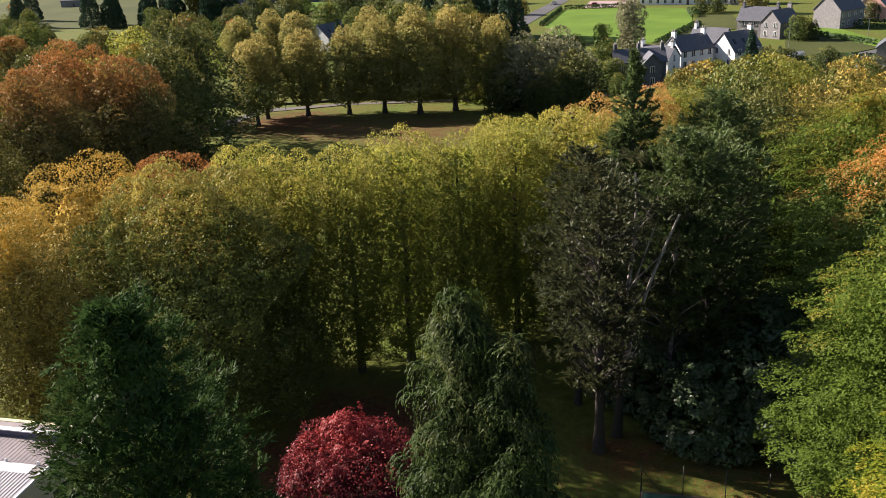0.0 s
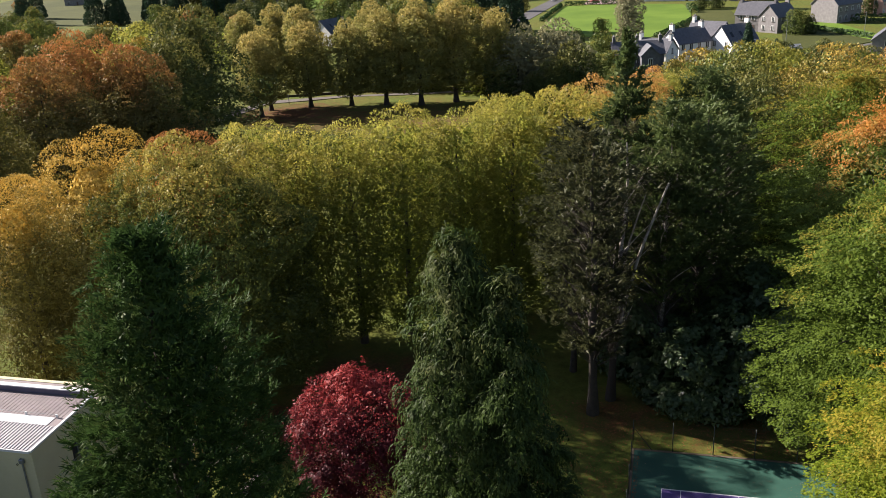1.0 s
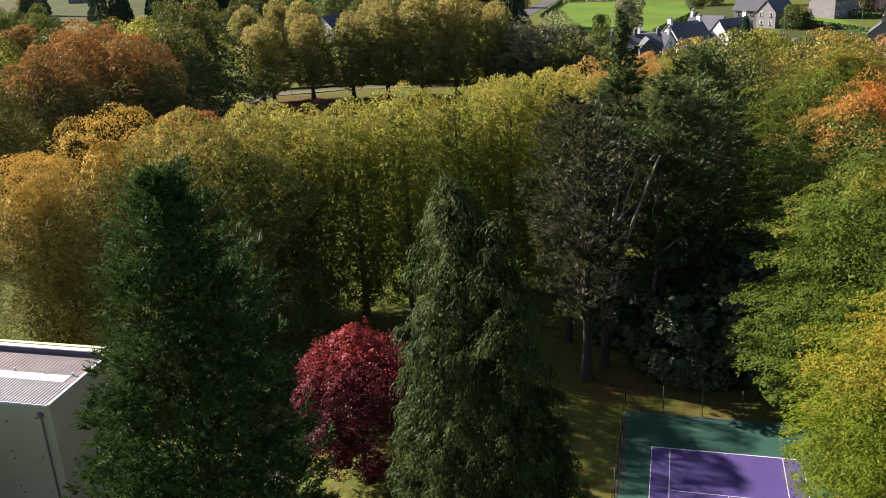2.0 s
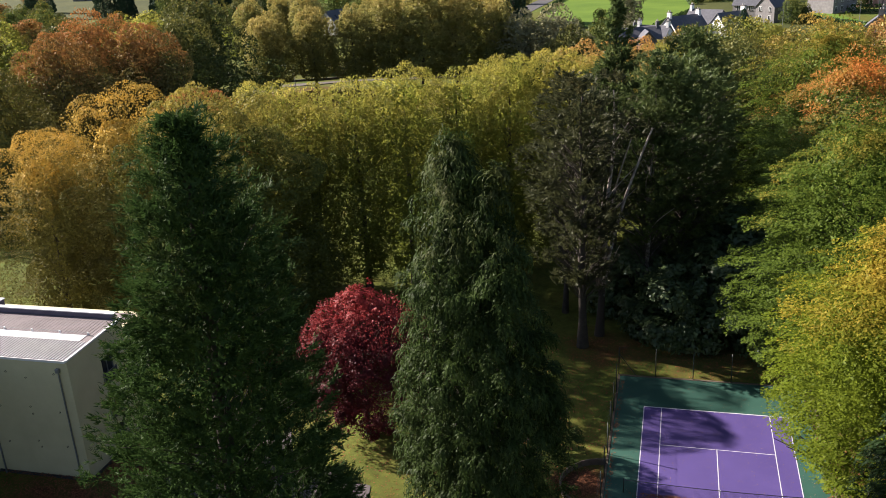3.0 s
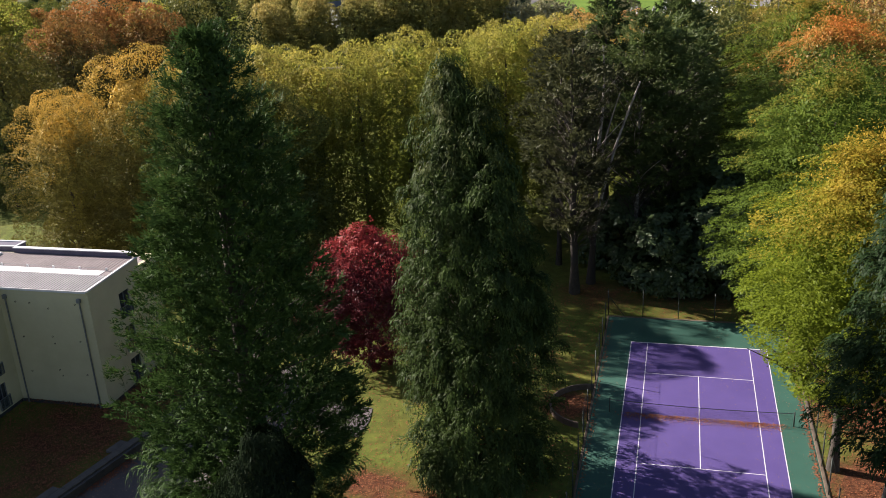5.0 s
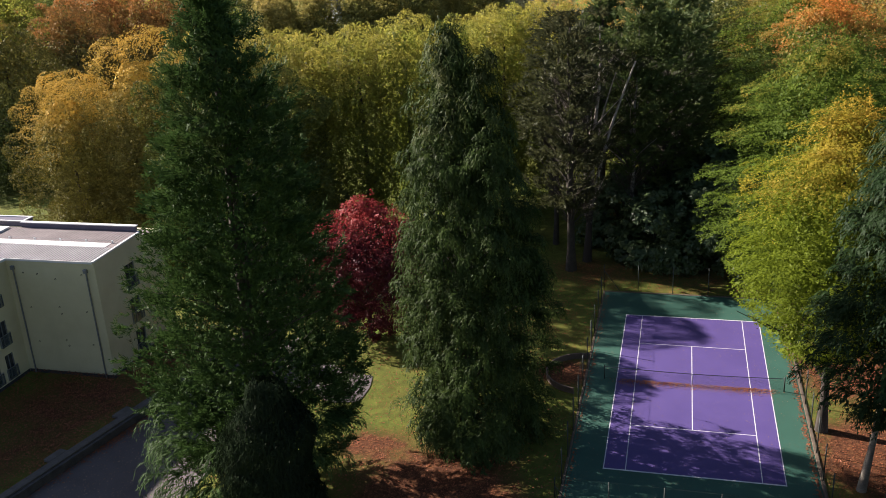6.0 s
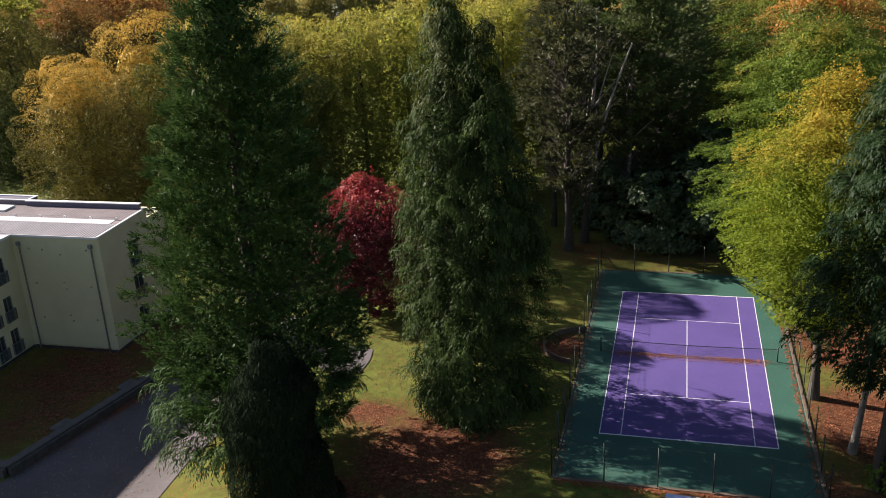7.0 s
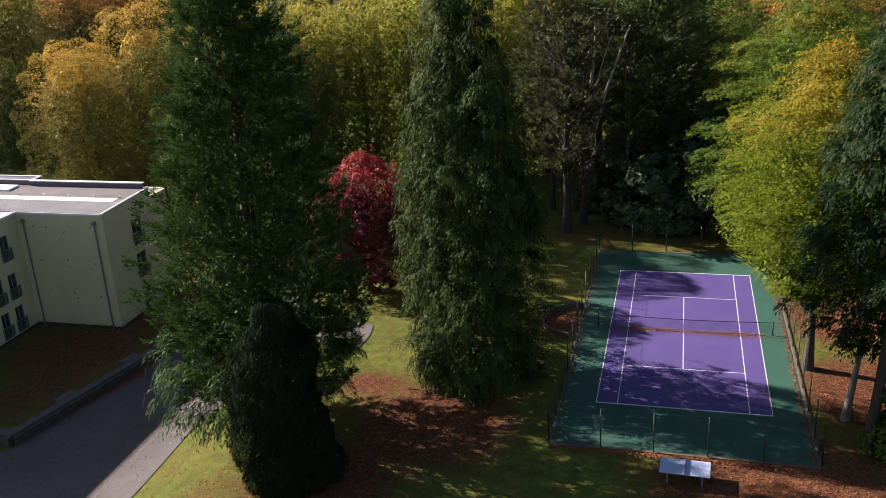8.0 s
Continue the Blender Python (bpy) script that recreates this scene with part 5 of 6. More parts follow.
WOOD = [(-180, 210, 0.68, GOLD, 1), (-166, 203, 0.72, LIME, 0), (-152, 193, 0.74, GOLD, 1), (-198, 222, 0.62, MIDGREEN, 0), (-214, 232, 0.6, GOLD, 1), (-232, 250, 0.6, DEEP, 0), (-246, 270, 0.55, MIDGREEN, 1), (-262, 290, 0.5, DEEP, 0),
        (23, 52, 1.07, BEECH_ORANGE, 0), (2, 54, 1.12, DEEP, 1), (-222, 310, 0.75, MIDGREEN, 0), (-205, 330, 0.8, DEEP, 1), (-190, 345, 0.85, DEEP, 0),
        (-170, 335, 0.85, DEEP, 1), (-250, 262, 0.8, DEEP, 0), (-270, 270, 0.8, MIDGREEN, 1), (-300, 300, 0.8, RUSSET, 0), (-130, 335, 0.95, DEEP, 0), (-112, 330, 1, DEEP, 1),
        (-96, 335, 1, DEEP, 0), (30, 196, 0.5, DEEP, 1), (-170, 222, 0.65, DEEP, 1), (-150, 212, 0.85, MIDGREEN, 0), (-135, 205, 0.85, LIME, 1), (-120, 200, 0.85, DEEP, 0),
        (-140, 226, 0.85, DEEP, 1), (-162, 242, 0.85, MIDGREEN, 0), (-182, 246, 0.85, DEEP, 1), (-200, 262, 0.6, DEEP, 0), (-212, 246, 0.6, MIDGREEN, 1),
        (-176, 296, 0.85, DEEP, 0), (-152, 276, 0.85, DEEP, 1), (-138, 322, 0.95, DEEP, 0), (-104, 272, 0.95, DEEP, 1), (-92, 258, 0.95, MIDGREEN, 0), (-150, 345, 0.9, DEEP, 1),
        (-225, 270, 0.5, DEEP, 1), (-280, 290, 0.8, MIDGREEN, 1), (-106, 91, 1.12, RUSSET, 0), (-101, 73, 1.17, RUSSET, 1), (-97, 104, 1.02, DEEP, 0), (-101, 120, 1.17, DEEP, 0),
        (-116, 139, 1.02, DEEP, 0), (-118, 100, 1.12, DEEP, 1), (-122, 118, 1.2, LIME, 0), (-124, 82, 1.15, LIME, 1), (-138, 100, 1.1, GOLD, 1), (-134, 130, 1.12, MIDGREEN, 0),
        (-132, 150, 1.15, GOLD, 1), (-98, 52, 0.95, GOLD, 1), (-92, 43, 0.6, DEEP, 0), (-170, 175, 1, GOLD, 1), (-150, 180, 1, LIME, 0), (-128, 168, 1, GOLD, 1),
        (-200, 190, 1, RUSSET, 0), (-215, 215, 1, MIDGREEN, 1), (-190, 215, 0.74, DEEP, 0), (-230, 240, 0.95, MIDGREEN, 1), (-112, 52, 0.95, GOLD, 1),
        (-41, 161, 1.14, GREYWILLOW, 1), (-32.5, 162, 1.2, GREYWILLOW, 1), (-27.5, 155, 0.92, DEEP, 1), (-44, 155, 0.62, DEEP, 0), (-36, 153, 0.5, DEEP, 1),
        (-31, 150, 0.48, DEEP, 0), (-24, 190, 0.76, MIDGREEN, 1), (-21.5, 180, 0.52, MIDGREEN, 0), (-28, 184, 0.6, GREYWILLOW, 1), (-33, 176, 0.6, DEEP, 0),
        (-19, 170, 0.4, MIDGREEN, 1), (-46, 178, 0.8, DEEP, 1), (-54, 186, 0.8, DEEP, 0), (-40, 196, 0.6, DEEP, 1), (-48, 212, 0.6, MIDGREEN, 0), (-36, 240, 0.4, DEEP, 1),
        (-30, 262, 0.4, MIDGREEN, 0), (-52, 168, 0.9, LIME, 2), (-75, 172, 0.7, DEEP, 1), (-66, 170, 0.66, DEEP, 0), (-98, 180, 0.6, DEEP, 1), (-86, 184, 0.8, DEEP, 0),
        (-62, 182, 1, MIDGREEN, 0), (-72, 190, 1.05, DEEP, 2), (-58, 205, 1.1, GOLD, 2), (-68, 215, 1.2, MIDGREEN, 2), (-80, 226, 1.1, DEEP, 0), (-92, 236, 1.1, MIDGREEN, 0),
        (-96, 212, 0.85, GOLD, 2), (-110, 250, 1, MIDGREEN, 1), (-140, 300, 0.9, MIDGREEN, 1), (-160, 310, 0.9, DEEP, 0), (-180, 330, 0.8, MIDGREEN, 1),
        (-150, 240, 0.85, RUSSET, 1), (-165, 265, 0.8, DEEP, 0), (-185, 270, 0.8, RUSSET, 1), (-205, 290, 0.8, DEEP, 1), (-115, 290, 0.9, DEEP, 0), (-100, 300, 1, DEEP, 1),
        (-78, 262, 1, DEEP, 0), (2, 66, 0.98, DEEP, 0), (13, 66, 1.02, GOLD, 0), (24, 66, 1.08, RUSSET, 1), (3, 86, 0.94, MIDGREEN, 1), (16, 84, 0.8, GOLD, 0),
        (27, 84, 0.97, GOLD, 1), (8, 103, 0.86, LIME, 1), (30, 105, 0.86, RUSSET, 1), (-3, 104, 0.8, GOLD, 1), (12, 120, 0.7, LIME, 1), (24, 122, 0.7, GOLD, 1),
        (0, 124, 0.68, MIDGREEN, 1), (36, 124, 0.7, GOLD, 1), (6, 138, 0.56, DEEP, 1), (18, 140, 0.56, MIDGREEN, 1), (30, 142, 0.56, DEEP, 1), (-6, 90, 0.9, MIDGREEN, 2),
        (20, 106, 0.8, MIDGREEN, 1), (-6, 150, 0.42, MIDGREEN, 1), (18, 168, 0.38, MIDGREEN, 0), (30, 258, 0.52, MIDGREEN, 0), (34, 258, 0.42, DEEP, 1), (22, 330, 0.75, GOLD, 2),
        (9, 338, 0.5, DEEP, 1), (3, 334, 0.45, DEEP, 0), (58, 300, 0.5, DEEP, 1), (-300, 330, 0.7, MIDGREEN, 1), (-330, 360, 0.7, RUSSET, 0), (-70, 345, 0.5, GOLD, 1),
        (-160, 390, 0.9, DEEP, 0), (-175, 360, 0.8, MIDGREEN, 0), (-95, 88, 0.98, RUSSET, 1), (-4.5, 184, 0.3, RUSSET, 0), (0.5, 187, 0.3, GOLD, 1), (3.5, 190, 0.36, MIDGREEN, 0),
        (8, 192, 0.33, DEEP, 1), (14.5, 196, 0.4, DEEP, 0), (17.5, 200, 0.42, MIDGREEN, 1), (21, 203, 0.4, DEEP, 0), (16.5, 208, 0.42, DEEP, 1), (25, 204, 0.3, MIDGREEN, 1),
        (29, 205, 0.28, DEEP, 0), (33, 206, 0.26, MIDGREEN, 1), (-131, 243, 0.6, GREYWILLOW, 2), (-103, 226, 0.6, DEEP, 2), (-108, 240, 0.55, GREYWILLOW, 1)]
NAMES = {BEECH.name: "yellow green", BEECH_ORANGE.name: "orange tipped", RUSSET.name: "russet orange", DEEP.name: "deep green", MIDGREEN.name: "mid green", LIME.name: "yellow green", GOLD.name: "golden", GREYWILLOW.name: "grey green"}
used = set()
for i, (x, y, s, mat, k) in enumerate(WOOD):
    away = math.hypot(x + 6, y + 43)
    src = small_wood[k % 2] if away > 195 else near_wood[k % 2] if away < 125 and x > 0 else mid_wood[k % 2] if away < 125 or (x < -90 and away < 172) else wood[k]
    m = place(src, x, y, s, i * 59 % 360)
    if src in used:
        t = copy_thing(src, m)
    else:
        used.add(src)
        t = src
        t.matrix_basis = m
    recolour(t, mat)
    tagged(t, f"{NAMES[mat.name]} broadleaf tree in the autumn woodland", "tree", "woodland trees")

poplar = build_far(91, 15.6, 3.3, 0.4, 8000, 0.42, 1.1, GREYWILLOW, "tall narrow grey green poplar tree")
poplar.matrix_basis = place(poplar, -20.4, 243.0)
golden_birch = build_far(92, 22.0, 3.8, 2.0, 7000, 0.5, 1.2, GOLD, "slender bright yellow birch among conifers")
golden_birch.matrix_basis = place(golden_birch, -213, 329)
spires = [build_spire(93), build_spire(94, 24.0, 4.9)]
SPIRES = [(-316, 344, 0.95), (-271, 336, 1.0), (-264, 342, 1.1), (-257, 334, 0.85), (-237, 331, 1.1), (-230, 336, 1.0), (-222, 328, 1.15), (-203, 325, 1.15), (-197, 331, 1.0), (-330, 372, 0.9), (-244, 340, 0.9), (-209, 338, 1.0),
          (-118, 252, 0.5), (-114, 246, 0.4), (-84, 246, 1.0), (-74, 270, 1.25), (-66, 276, 1.2), (-78, 282, 1.25), (11.6, 194, 0.56), (-60, 262, 1.1), (19.5, 205, 0.3)]
for i, (x, y, s) in enumerate(SPIRES):
    src = spires[i % 2]
    if i < 2:
        src.matrix_basis = place(src, x, y, s)
    else:
        copy_thing(src, place(src, x, y, s, i * 47))


# ---- village ----
def house(x, y, rz, w, d, eave, ridge, wall_mat, label, chimneys=(0.9,), cols=3, rows=2, gable=1, roof=SLATE, back=False, dormers=0):
    """A gabled house: the ridge runs along its local x, the front looks to -y."""
    h = thing("house", x, y, float(height(x, y)), rz, label, "house")
    bm = bmesh.new()
    a = [bm.verts.new(p) for p in ((-w / 2, -d / 2, -0.4), (w / 2, -d / 2, -0.4), (w / 2, d / 2, -0.4), (-w / 2, d / 2, -0.4))]
    b = [bm.verts.new(p) for p in ((-w / 2, -d / 2, eave), (w / 2, -d / 2, eave), (w / 2, d / 2, eave), (-w / 2, d / 2, eave))]
    g = [bm.verts.new((-w / 2, 0, ridge - 0.12)), bm.verts.new((w / 2, 0, ridge - 0.12))]
    for f in ((a[0], a[1], b[1], b[0]), (a[2], a[3], b[3], b[2]), (a[1], a[2], b[2], g[1], b[1]), (a[3], a[0], b[0], g[0], b[3]), (b[0], b[1], g[1], g[0]), (b[2], b[3], g[0], g[1])):
        bm.faces.new(f)
    part("wall", bm, wall_mat, h)
    over, run = 0.3, math.hypot(d / 2, ridge - eave)
    pitch = math.degrees(math.atan2(ridge - eave, d / 2))
    for s in (-1, 1):
        r = box("roof", -w / 2 - over, w / 2 + over, -run - 0.4, 0.06, 0.0, 0.16, roof, h)
        r.matrix_basis = pose(0, 0, ridge, pitch, 0, 0) if s < 0 else pose(0, 0, ridge, 0, 0, 180) @ pose(0, 0, 0, pitch, 0, 0)
    for c in chimneys:
        ch = thing("chimney", (c - 0.5) * (w - 1.0), 0, ridge - 0.6, 0)
        ch.parent = h
        box("shaft", -0.35, 0.35, -0.7, 0.7, 0, 1.9, wall_mat, ch)
        box("cap", -0.42, 0.42, -0.77, 0.77, 1.9, 2.05, COPING, ch)
        for q in (-0.35, 0.35):
            tube("chimney_pot", [(0, q, 2.05), (0, q, 2.5)], [0.14, 0.12], CONCRETE, ch, 6)

    def window(m, ww, hh):
        wn_ = thing("window", 0, 0, 0, 0)
        wn_.parent = h
        wn_.matrix_basis = m
        box("pane", -ww / 2, ww / 2, -0.03, 0.01, 0, hh, GLASS, wn_)
        for q in ((-ww / 2 - 0.1, -ww / 2, 0, hh), (ww / 2, ww / 2 + 0.1, 0, hh), (-ww / 2, ww / 2, hh, hh + 0.1), (-0.04, 0.04, 0, hh)):
            box("frame", q[0], q[1], -0.06, 0.0, q[2], q[3], FRAME_WHITE, wn_)
        box("sill", -ww / 2 - 0.15, ww / 2 + 0.15, -0.16, 0.0, -0.12, 0.0, COPING, wn_)

    for k in range(rows):
        for i in range(cols):
            xx = -w / 2 + w * (i + 0.5) / cols
            if k == 0 and cols > 2 and i == cols // 2:
                box("door", xx - 0.5, xx + 0.5, -d / 2 - 0.05, -d / 2, 0, 2.1, TIMBER, h)
                continue
            window(pose(xx, -d / 2, 0.9 + 2.7 * k), 1.0, 1.45)
        if gable:
            for s in (-1, 1):
                for q in ((-0.25, 0.25) if gable > 1 else (0.0,)):
                    window(pose(s * w / 2, q * d, 0.9 + 2.7 * k, 0, 0, s * 90), 0.95, 1.4)
    for i in range(dormers):
        xx = -w / 2 + w * (i + 0.5) / dormers
        box("rooflight", xx - 0.4, xx + 0.4, -run * 0.62, -run * 0.38, 0.14, 0.22, GLASS, h).matrix_basis = pose(0, 0, ridge, pitch, 0, 0)
    return h


house(-15.4, 188.5, 12, 12.5, 7.0, 5.8, 8.4, STONE_BLUE, "dark whinstone house with slate roof and chimneys", (0.0, 0.5, 1.0), 3, 2, 2)
house(-12.2, 184.4, 102, 5.0, 4.4, 5.8, 8.0, STONE_BLUE, "projecting dark stone gable of a house", (), 1, 2, 1)
house(-11.0, 202, -25, 9.5, 7.0, 4.2, 7.2, HARL_WHITE, "white harled house with slate roof", (0.0, 1.0), 3, 2, 1)
house(-3.2, 211, 40, 11.0, 7.5, 5.2, 8.6, HARL_WHITE, "white harled gable house with tall chimneys", (0.0, 1.0), 4, 2, 2)
house(3.0, 223, -28, 10.0, 7.0, 5.4, 8.8, HARL_WHITE, "long white harled house with slate roof", (0.0,), 3, 2, 1)
house(9.4, 213, 40, 9.5, 9.0, 4.4, 9.0, HARL_WHITE, "white gable house with dark slate roof", (1.0,), 3, 2, 2, dormers=3)
house(19.6, 270, -25, 12.0, 8.0, 5.2, 9.0, STONE_GREY, "grey stone villa with slate roof", (0.0, 1.0), 3, 2, 2)
house(25.4, 266, 50, 10.0, 7.0, 5.0, 8.6, STONE_GREY, "grey stone gabled villa", (1.0,), 2, 2, 2)
house(46.0, 289, 48, 13.0, 10.0, 6.0, 11.0, STONE_GREY, "large grey stone house with steep slate roof", (1.0,), 4, 2, 0)
house(61.0, 306, 62, 11.0, 9.0, 5.0, 9.5, PINK_HARL, "pink harled house with dark roof", (0.5,), 3, 2, 2)
house(47.5, 211, 75, 10.0, 7.0, 5.0, 8.0, STONE_GREY, "grey stone house with slate roof", (0.0, 1.0), 2, 2, 1)
house(-123.0, 257, 70, 12.0, 9.0, 4.6, 8.6, HARL_WHITE, "white gabled house with dark roof behind trees", (), 3, 2, 1, dormers=2)
house(-3.0, 374, -8, 38.0, 9.0, 5.6, 8.6, HARL_WHITE, "long white terrace of houses with slate roof", (0.0, 0.33, 0.66, 1.0), 12, 2, 1)
house(22.0, 366, -8, 12.0, 9.0, 5.6, 8.6, STONE_GREY, "grey stone house at the end of a terrace", (0.0, 1.0), 4, 2, 1)
house(-90.0, 391, 20, 16.0, 8.0, 4.5, 8.0, HARL_WHITE, "white house beside the village road", (0.0, 1.0), 4, 2, 1)
house(-48.0, 430, -4, 20.0, 9.0, 4.5, 8.0, PINK_HARL, "low pink house beyond the green", (0.5,), 5, 1, 1)
house(60.0, 345, -30, 12.0, 8.0, 5.0, 8.6, STONE_GREY, "grey stone house on the slope", (0.0, 1.0), 3, 2, 1)
house(-222.0, 436, 10, 54.0, 12.0, 3.6, 6.0, STONE_BLUE, "long low grey farm buildings", (), 12, 1, 0)
house(-178.0, 444, 10, 26.0, 10.0, 4.0, 5.6, HARL_WHITE, "low white farm shed with grey sheet roof", (), 5, 1, 0, SHEET_ROOF)
house(-360.0, 452, 10, 16.0, 8.0, 4.0, 7.0, STONE_GREY, "distant grey stone farmhouse with slate roof", (0.0, 1.0), 3, 1, 0)
house(42.2, 183.6, -6, 17.0, 8.5, 2.9, 4.4, TIMBER, "low open shed with grey sheet roof", (), 4, 1, 0, SHEET_ROOF)
house(24.8, 216, 20, 3.6, 2.6, 2.1, 2.9, HARL_WHITE, "small white garden shed", (), 1, 1, 0, SHEET_ROOF)


def flat(name, outline, mat, label, category, z=0.03):
    tagged(prism(name, outline, -0.3, z, mat), label, category, kind="structure")


flat("village_green", [(-55, 305), (-48, 278), (-38, 262), (-14, 257), (-1.2, 301), (-0.5, 335), (-4, 356), (-23, 362), (-54, 361)], BRIGHT_GRASS, "bright mown village green", "lawn", 0.06)
flat("hillside_lawn", [(34, 277), (38.5, 287), (46, 281), (53, 255), (50, 243)], BRIGHT_GRASS, "bright sunlit sloping lawn", "lawn", 0.05)
flat("rough_bank", [(-13, 252), (-2, 268), (16, 290), (14, 330), (2, 330), (-1, 300), (-13.6, 256.5)], ROUGH_GRASS, "rough grass bank beside the village green", "lawn", 0.045)
flat("garden_bank", [(24, 231), (36, 225), (50, 240), (49.5, 243), (33.5, 276), (27, 268)], ROUGH_GRASS, "rough sloping garden grass", "lawn", 0.04)
flat("meadow", [(-420, 400), (-300, 330), (-240, 345), (-200, 370), (-150, 378), (-110, 400), (-110, 560), (-480, 600)], ROUGH_GRASS, "pale rough meadow beyond the woods", "field", 0.02)
flat("far_field", [(-196, 384), (-150, 380), (-150, 426), (-205, 432)], BRIGHT_GRASS, "bright green field beyond the woods", "field", 0.05)
flat("village_road", [(-67, 262), (-61, 256), (-63, 302), (-60, 350), (-57, 397), (-50, 520), (-58, 520), (-63.5, 398), (-67.5, 350), (-69, 312)], FAR_ROAD, "grey village road", "road", 0.05)
flat("forecourt", [(-46, 366), (-24, 366), (-24, 392), (-46, 396)], PINK_PAVING, "pale pink paved forecourt beyond the green", "road", 0.045)
flat("side_road", [(24, 219), (38, 217), (62, 222), (80, 236), (80, 246), (50, 238), (36, 224.5)], FAR_ROAD, "grey yard behind the cottages", "road", 0.055)
flat("promenade", [(-112, 128), (-104, 134), (-101, 153), (-84, 161), (-52, 167), (-20, 171), (-20, 173), (-52, 169), (-85, 163), (-104, 156), (-107, 138), (-114, 131)], PALE_PATH, "pale path behind the ring of limes", "path", 0.06)


def hedge(x0, y0, x1, y1, w, h, label="clipped dark green hedge"):
    """Leaves over the sides and top of a clipped block."""
    r = rg(int(abs(x0 * 7 + y0)))
    ln = math.hypot(x1 - x0, y1 - y0)
    n = int(ln * 26)
    s = r.uniform(0, ln, n)
    a = r.uniform(0, 2 * h + w, n)
    u = np.where(a < h, -w / 2, np.where(a < h + w, a - h - w / 2, w / 2))
    z = np.where(a < h, a, np.where(a < h + w, h, a - h - w))
    d = np.array([(x1 - x0) / ln, (y1 - y0) / ln])
    p = np.stack([x0 + d[0] * s - d[1] * u, y0 + d[1] * s + d[0] * u, z], 1) + r.normal(0, 0.08, (n, 3))
    nn = np.stack([-d[1] * np.sign(u), d[0] * np.sign(u), 0.7 + 0 * s], 1) + r.normal(0, 0.5, (n, 3))
    q = r.uniform(0.4, 0.8, n)
    tagged(leaves("hedge", p, np.cross(nn, r.normal(size=(n, 3))), nn, q, q * 0.8, HEDGE), label, "hedge")


hedge(-54, 363, -24, 364.5, 1.6, 1.5)
hedge(-56.5, 306, -55.5, 362, 1.0, 1.2)
hedge(0.5, 322, -1, 345, 3.0, 1.6)
hedge(-88, 346, -76, 342, 3.0, 3.2)
hedge(50, 283, 72, 281, 2.0, 2.5)
hedge(-12, 256, 1, 303, 2.4, 1.0, "rough hedge along the edge of the green")
hedge(34, 272, 50, 246, 1.6, 1.2)
hedge(36, 221, 58, 215, 2.0, 1.5)


def car(x, y, rz, paint, label):
    c = thing("car", x, y, 0.05, rz, label, "car")
    bm = bmesh.new()
    add_box(bm, -2.1, 2.1, -0.86, 0.86, 0.28, 0.86, 0.12)
    part("body", bm, paint, c)
    bm = bmesh.new()
    add_box(bm, -1.25, 1.0, -0.74, 0.74, 0.86, 1.42, 0.16)
    part("cabin", bm, GLASS, c, "dark glazed cabin")
    box("roof", -0.95, 0.7, -0.66, 0.66, 1.40, 1.46, paint, c)
    for sx in (-1.3, 1.3):
        for sy in (-0.8, 0.8):
            tube("wheel", [(sx, sy - 0.1, 0.3), (sx, sy + 0.1, 0.3)], [0.31, 0.31], RUBBER, c, 10)


car(-42.0, 374, 10, CAR_RED, "small red parked car on paving")
car(-31.0, 373, 4, CAR_RED, "dark red car parked on paving")
car(-61.5, 385, 84, CAR_SILVER, "silver car on the village road")
car(-73.0, 349, 10, CAR_SILVER, "silver parked car beside a hedge")

# low wall and lamp posts along the promenade
pw = thing("promenade_wall", 0, 0, 0, 0, "low stone wall along a path", "wall", kind="structure")
PW = [(-104, 160), (-84, 167), (-52, 172), (-22, 176)]
for (ax, ay), (bx, by) in zip(PW[:-1], PW[1:]):
    ln = math.hypot(bx - ax, by - ay)
    turn = math.degrees(math.atan2(by - ay, bx - ax))
    w_ = box("wall_run", 0, ln, -0.2, 0.2, -0.2, 0.5, STONE_DARK, pw, bevel=0.03)
    w_.matrix_basis = pose(ax, ay, 0, 0, 0, turn)
for x, y in ((-95.5, 153), (-66, 164), (26, 244), (50, 258)):
    lamp = thing("lamp_post", x, y, 0, 0, "slim grey lamp post", "lamp post")
    tube("post", [(0, 0, 0), (0, 0, 3), (0, 0, 6)], [0.09, 0.07, 0.05], GREY_METAL, lamp, 6)
    box("lantern", -0.35, 0.15, -0.12, 0.12, 5.95, 6.15, GREY_METAL, lamp)


# ---- fallen leaves ----
def scatter(name, x, y, z, size, seed, label, mat=LITTER, parent=None):
    r = rg(seed)
    n = len(x)
    nn = np.stack([r.normal(0, 0.35, n), r.normal(0, 0.35, n), np.ones(n)], 1)
    s = size * r.uniform(0.6, 1.4, n)
    ob = leaves(name, np.stack([x, y, z + 0.02], 1), np.stack([np.cos(a := r.uniform(0, 6.3, n)), np.sin(a), 0 * a], 1), nn, s, s * 0.75, mat, parent)
    return tagged(ob, label, "leaves")


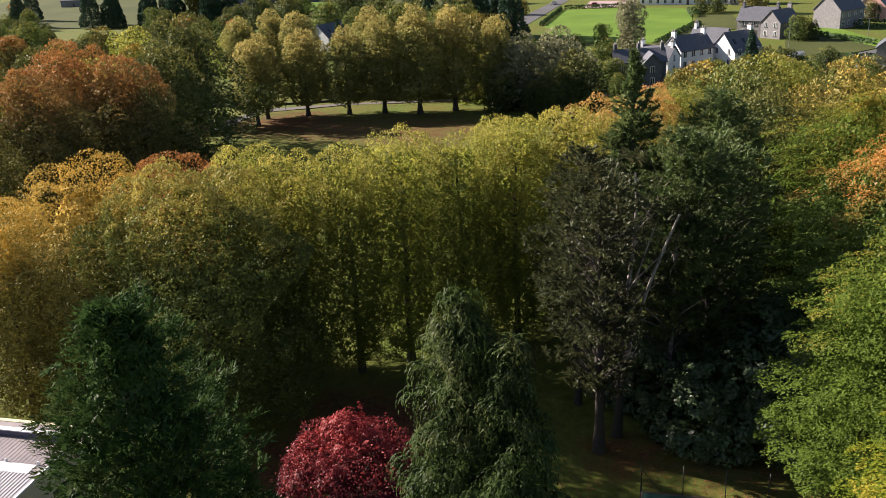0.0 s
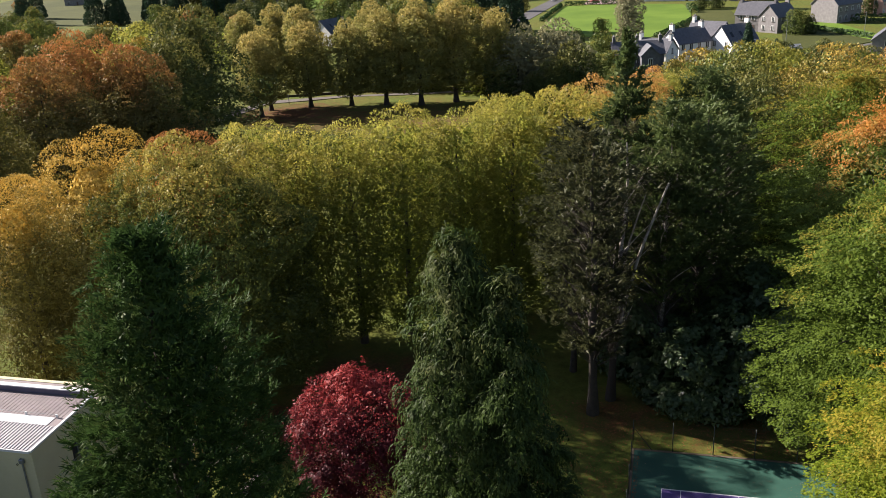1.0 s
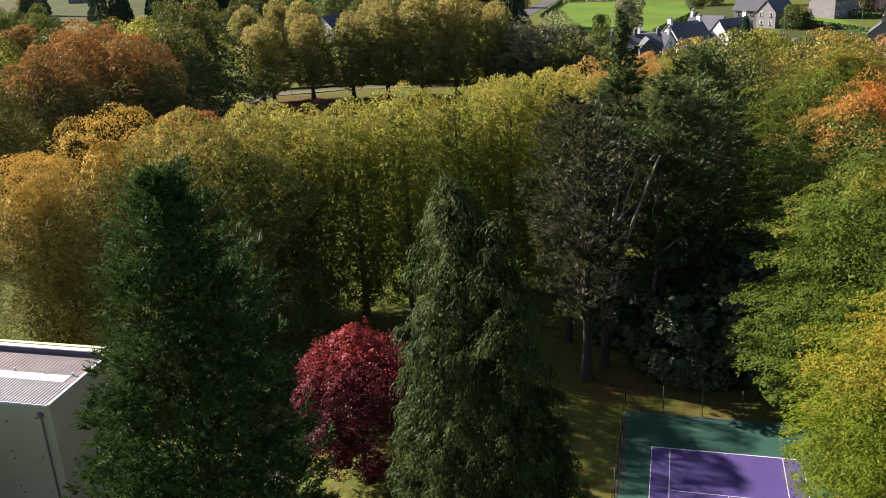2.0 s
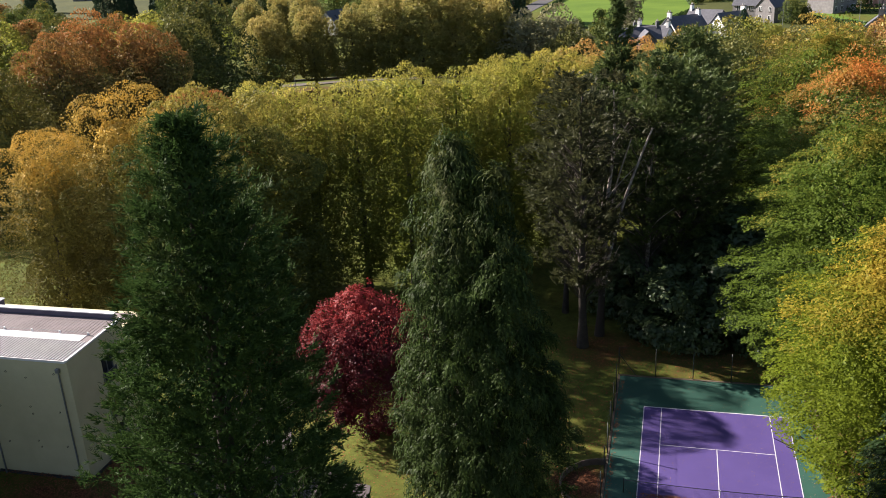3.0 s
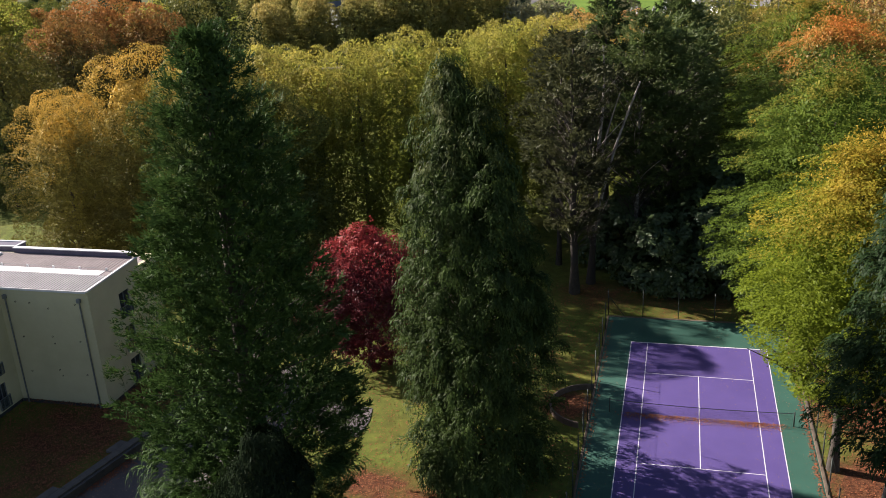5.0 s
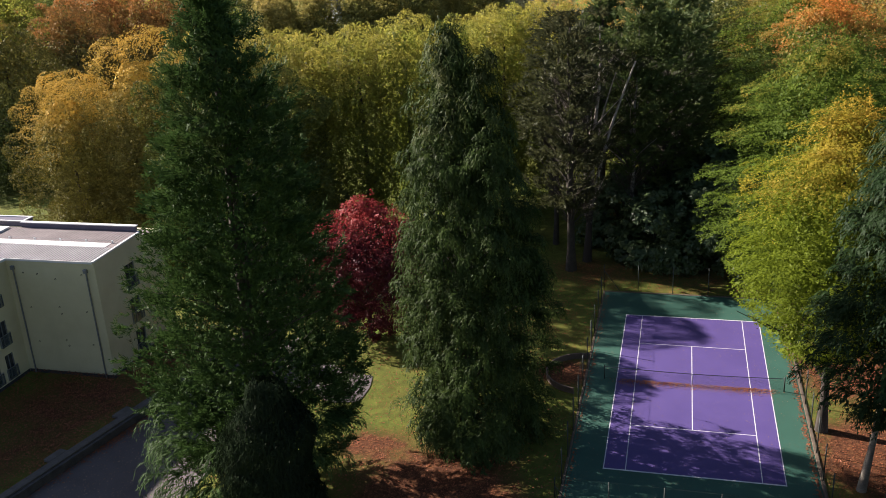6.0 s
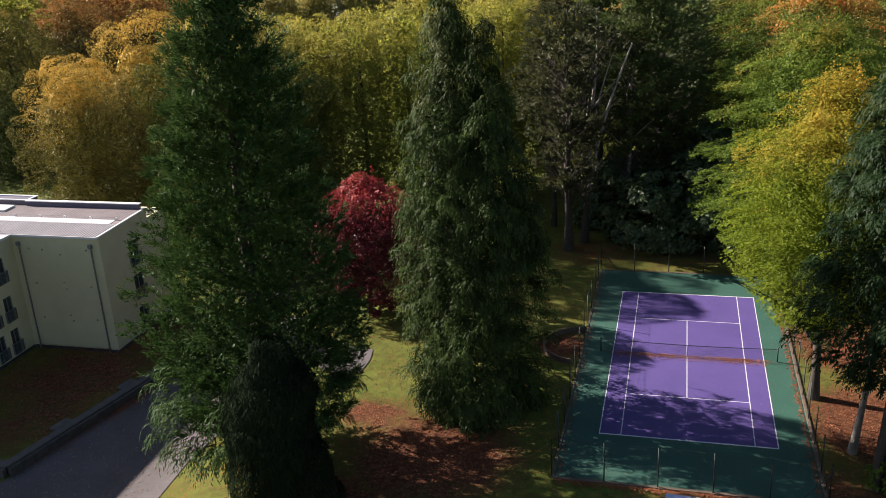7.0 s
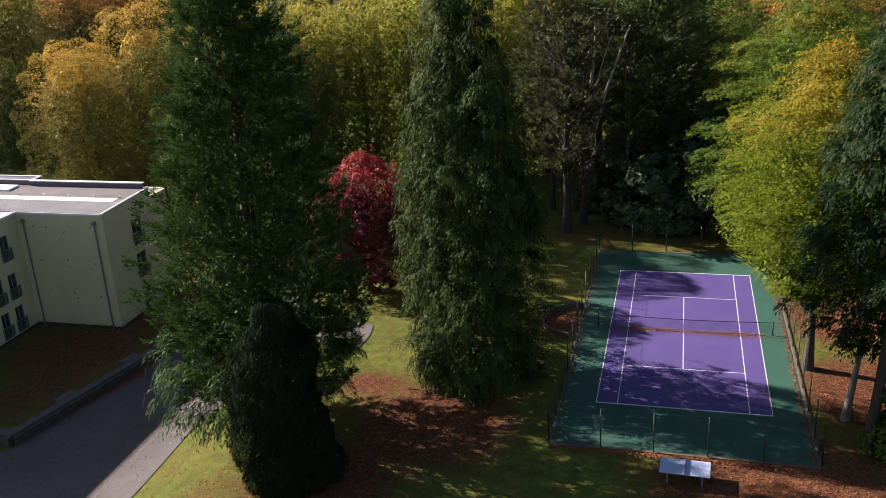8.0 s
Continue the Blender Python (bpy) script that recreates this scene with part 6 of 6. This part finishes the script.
r = rg(101)
n = 3600
scatter("court_leaves", r.uniform(-7.6, 7.4, n), r.uniform(-17, 16.6, n), np.full(n, 0.008), 0.055, 1, "single pale leaves lying about the court", PALE_LEAF)
stray = 900
scatter("net_leaves", r.uniform(-5.3, 5.8, stray), 0.1 - np.abs(r.normal(0, 0.5, stray)), np.full(stray, 0.012), 0.075, 8, "pale leaves blown against the net", PALE_LEAF)
n = 1500
lx = np.concatenate([r.uniform(-5.2, 5.6, n // 2), r.normal(-2.6, 1.5, n // 4), r.normal(3.6, 1.2, n - n // 2 - n // 4)])
scatter("net_leaves", lx, 0.05 - np.abs(r.normal(0, 0.42, n)), np.full(n, 0.01) + r.uniform(0, 0.04, n), 0.085, 2, "drift of brown leaves along the net")
n = 1300
scatter("fence_leaves", r.uniform(-7.7, 7.6, n), -17.45 - np.abs(r.normal(0, 0.22, n)), np.full(n, -0.02) + r.uniform(0, 0.05, n), 0.11, 9, "brown leaves drifted along the foot of the fence")
n = 1600
scatter("fence_leaves", np.where(r.random(n) < 0.7, 7.4 - np.abs(r.normal(0, 0.16, n)), -7.6 + np.abs(r.normal(0, 0.15, n))), r.uniform(-17, 16, n), np.full(n, 0.01), 0.11, 3, "brown leaves blown along the fence")
n = 120000
sx_, sy_ = r.uniform(-31.5, 14, n), r.uniform(-34, 24, n)
keep = (r.random(n) < 0.03 + 0.7 * litter(sx_, sy_)) & ~((np.abs(sx_) < 7.8) & (np.abs(sy_) < 17.3))
sx_, sy_ = sx_[keep], sy_[keep]
scatter("lawn_leaves", sx_, sy_, height(sx_, sy_), 0.115, 4, "fallen leaves scattered over the lawn")
n = 30000
sx_, sy_ = r.uniform(-54, -41, n), r.uniform(-20, 8, n)
keep = (r.random(n) < 0.15 + litter(sx_, sy_)) & (sx_ < np.interp(sy_, WY, WX) - 0.4) & ~((sx_ < -46) & (sy_ > -4)) 
scatter("terrace_leaves", sx_[keep], sy_[keep], np.full(keep.sum(), -0.84), 0.105, 5, "red brown leaves on the raised lawn")
n = 2600
sx_, sy_ = r.uniform(-43, -31.7, n), r.uniform(-28, -3, n)
scatter("drive_leaves", sx_, sy_, height(sx_, sy_) + 0.06, 0.1, 6, "pale leaves dotted over the drive", PALE_LEAF)
n = 1500
sy_ = np.concatenate([r.uniform(-20, 0, n // 2), r.normal(-12, 1.6, n - n // 2)])
sx_ = np.interp(sy_, WY, WX) + 0.35 + np.abs(r.normal(0, 0.5, n))
scatter("wall_foot_leaves", sx_, sy_, height(sx_, sy_) + 0.06, 0.12, 7, "red brown leaves drifted along the wall's foot")
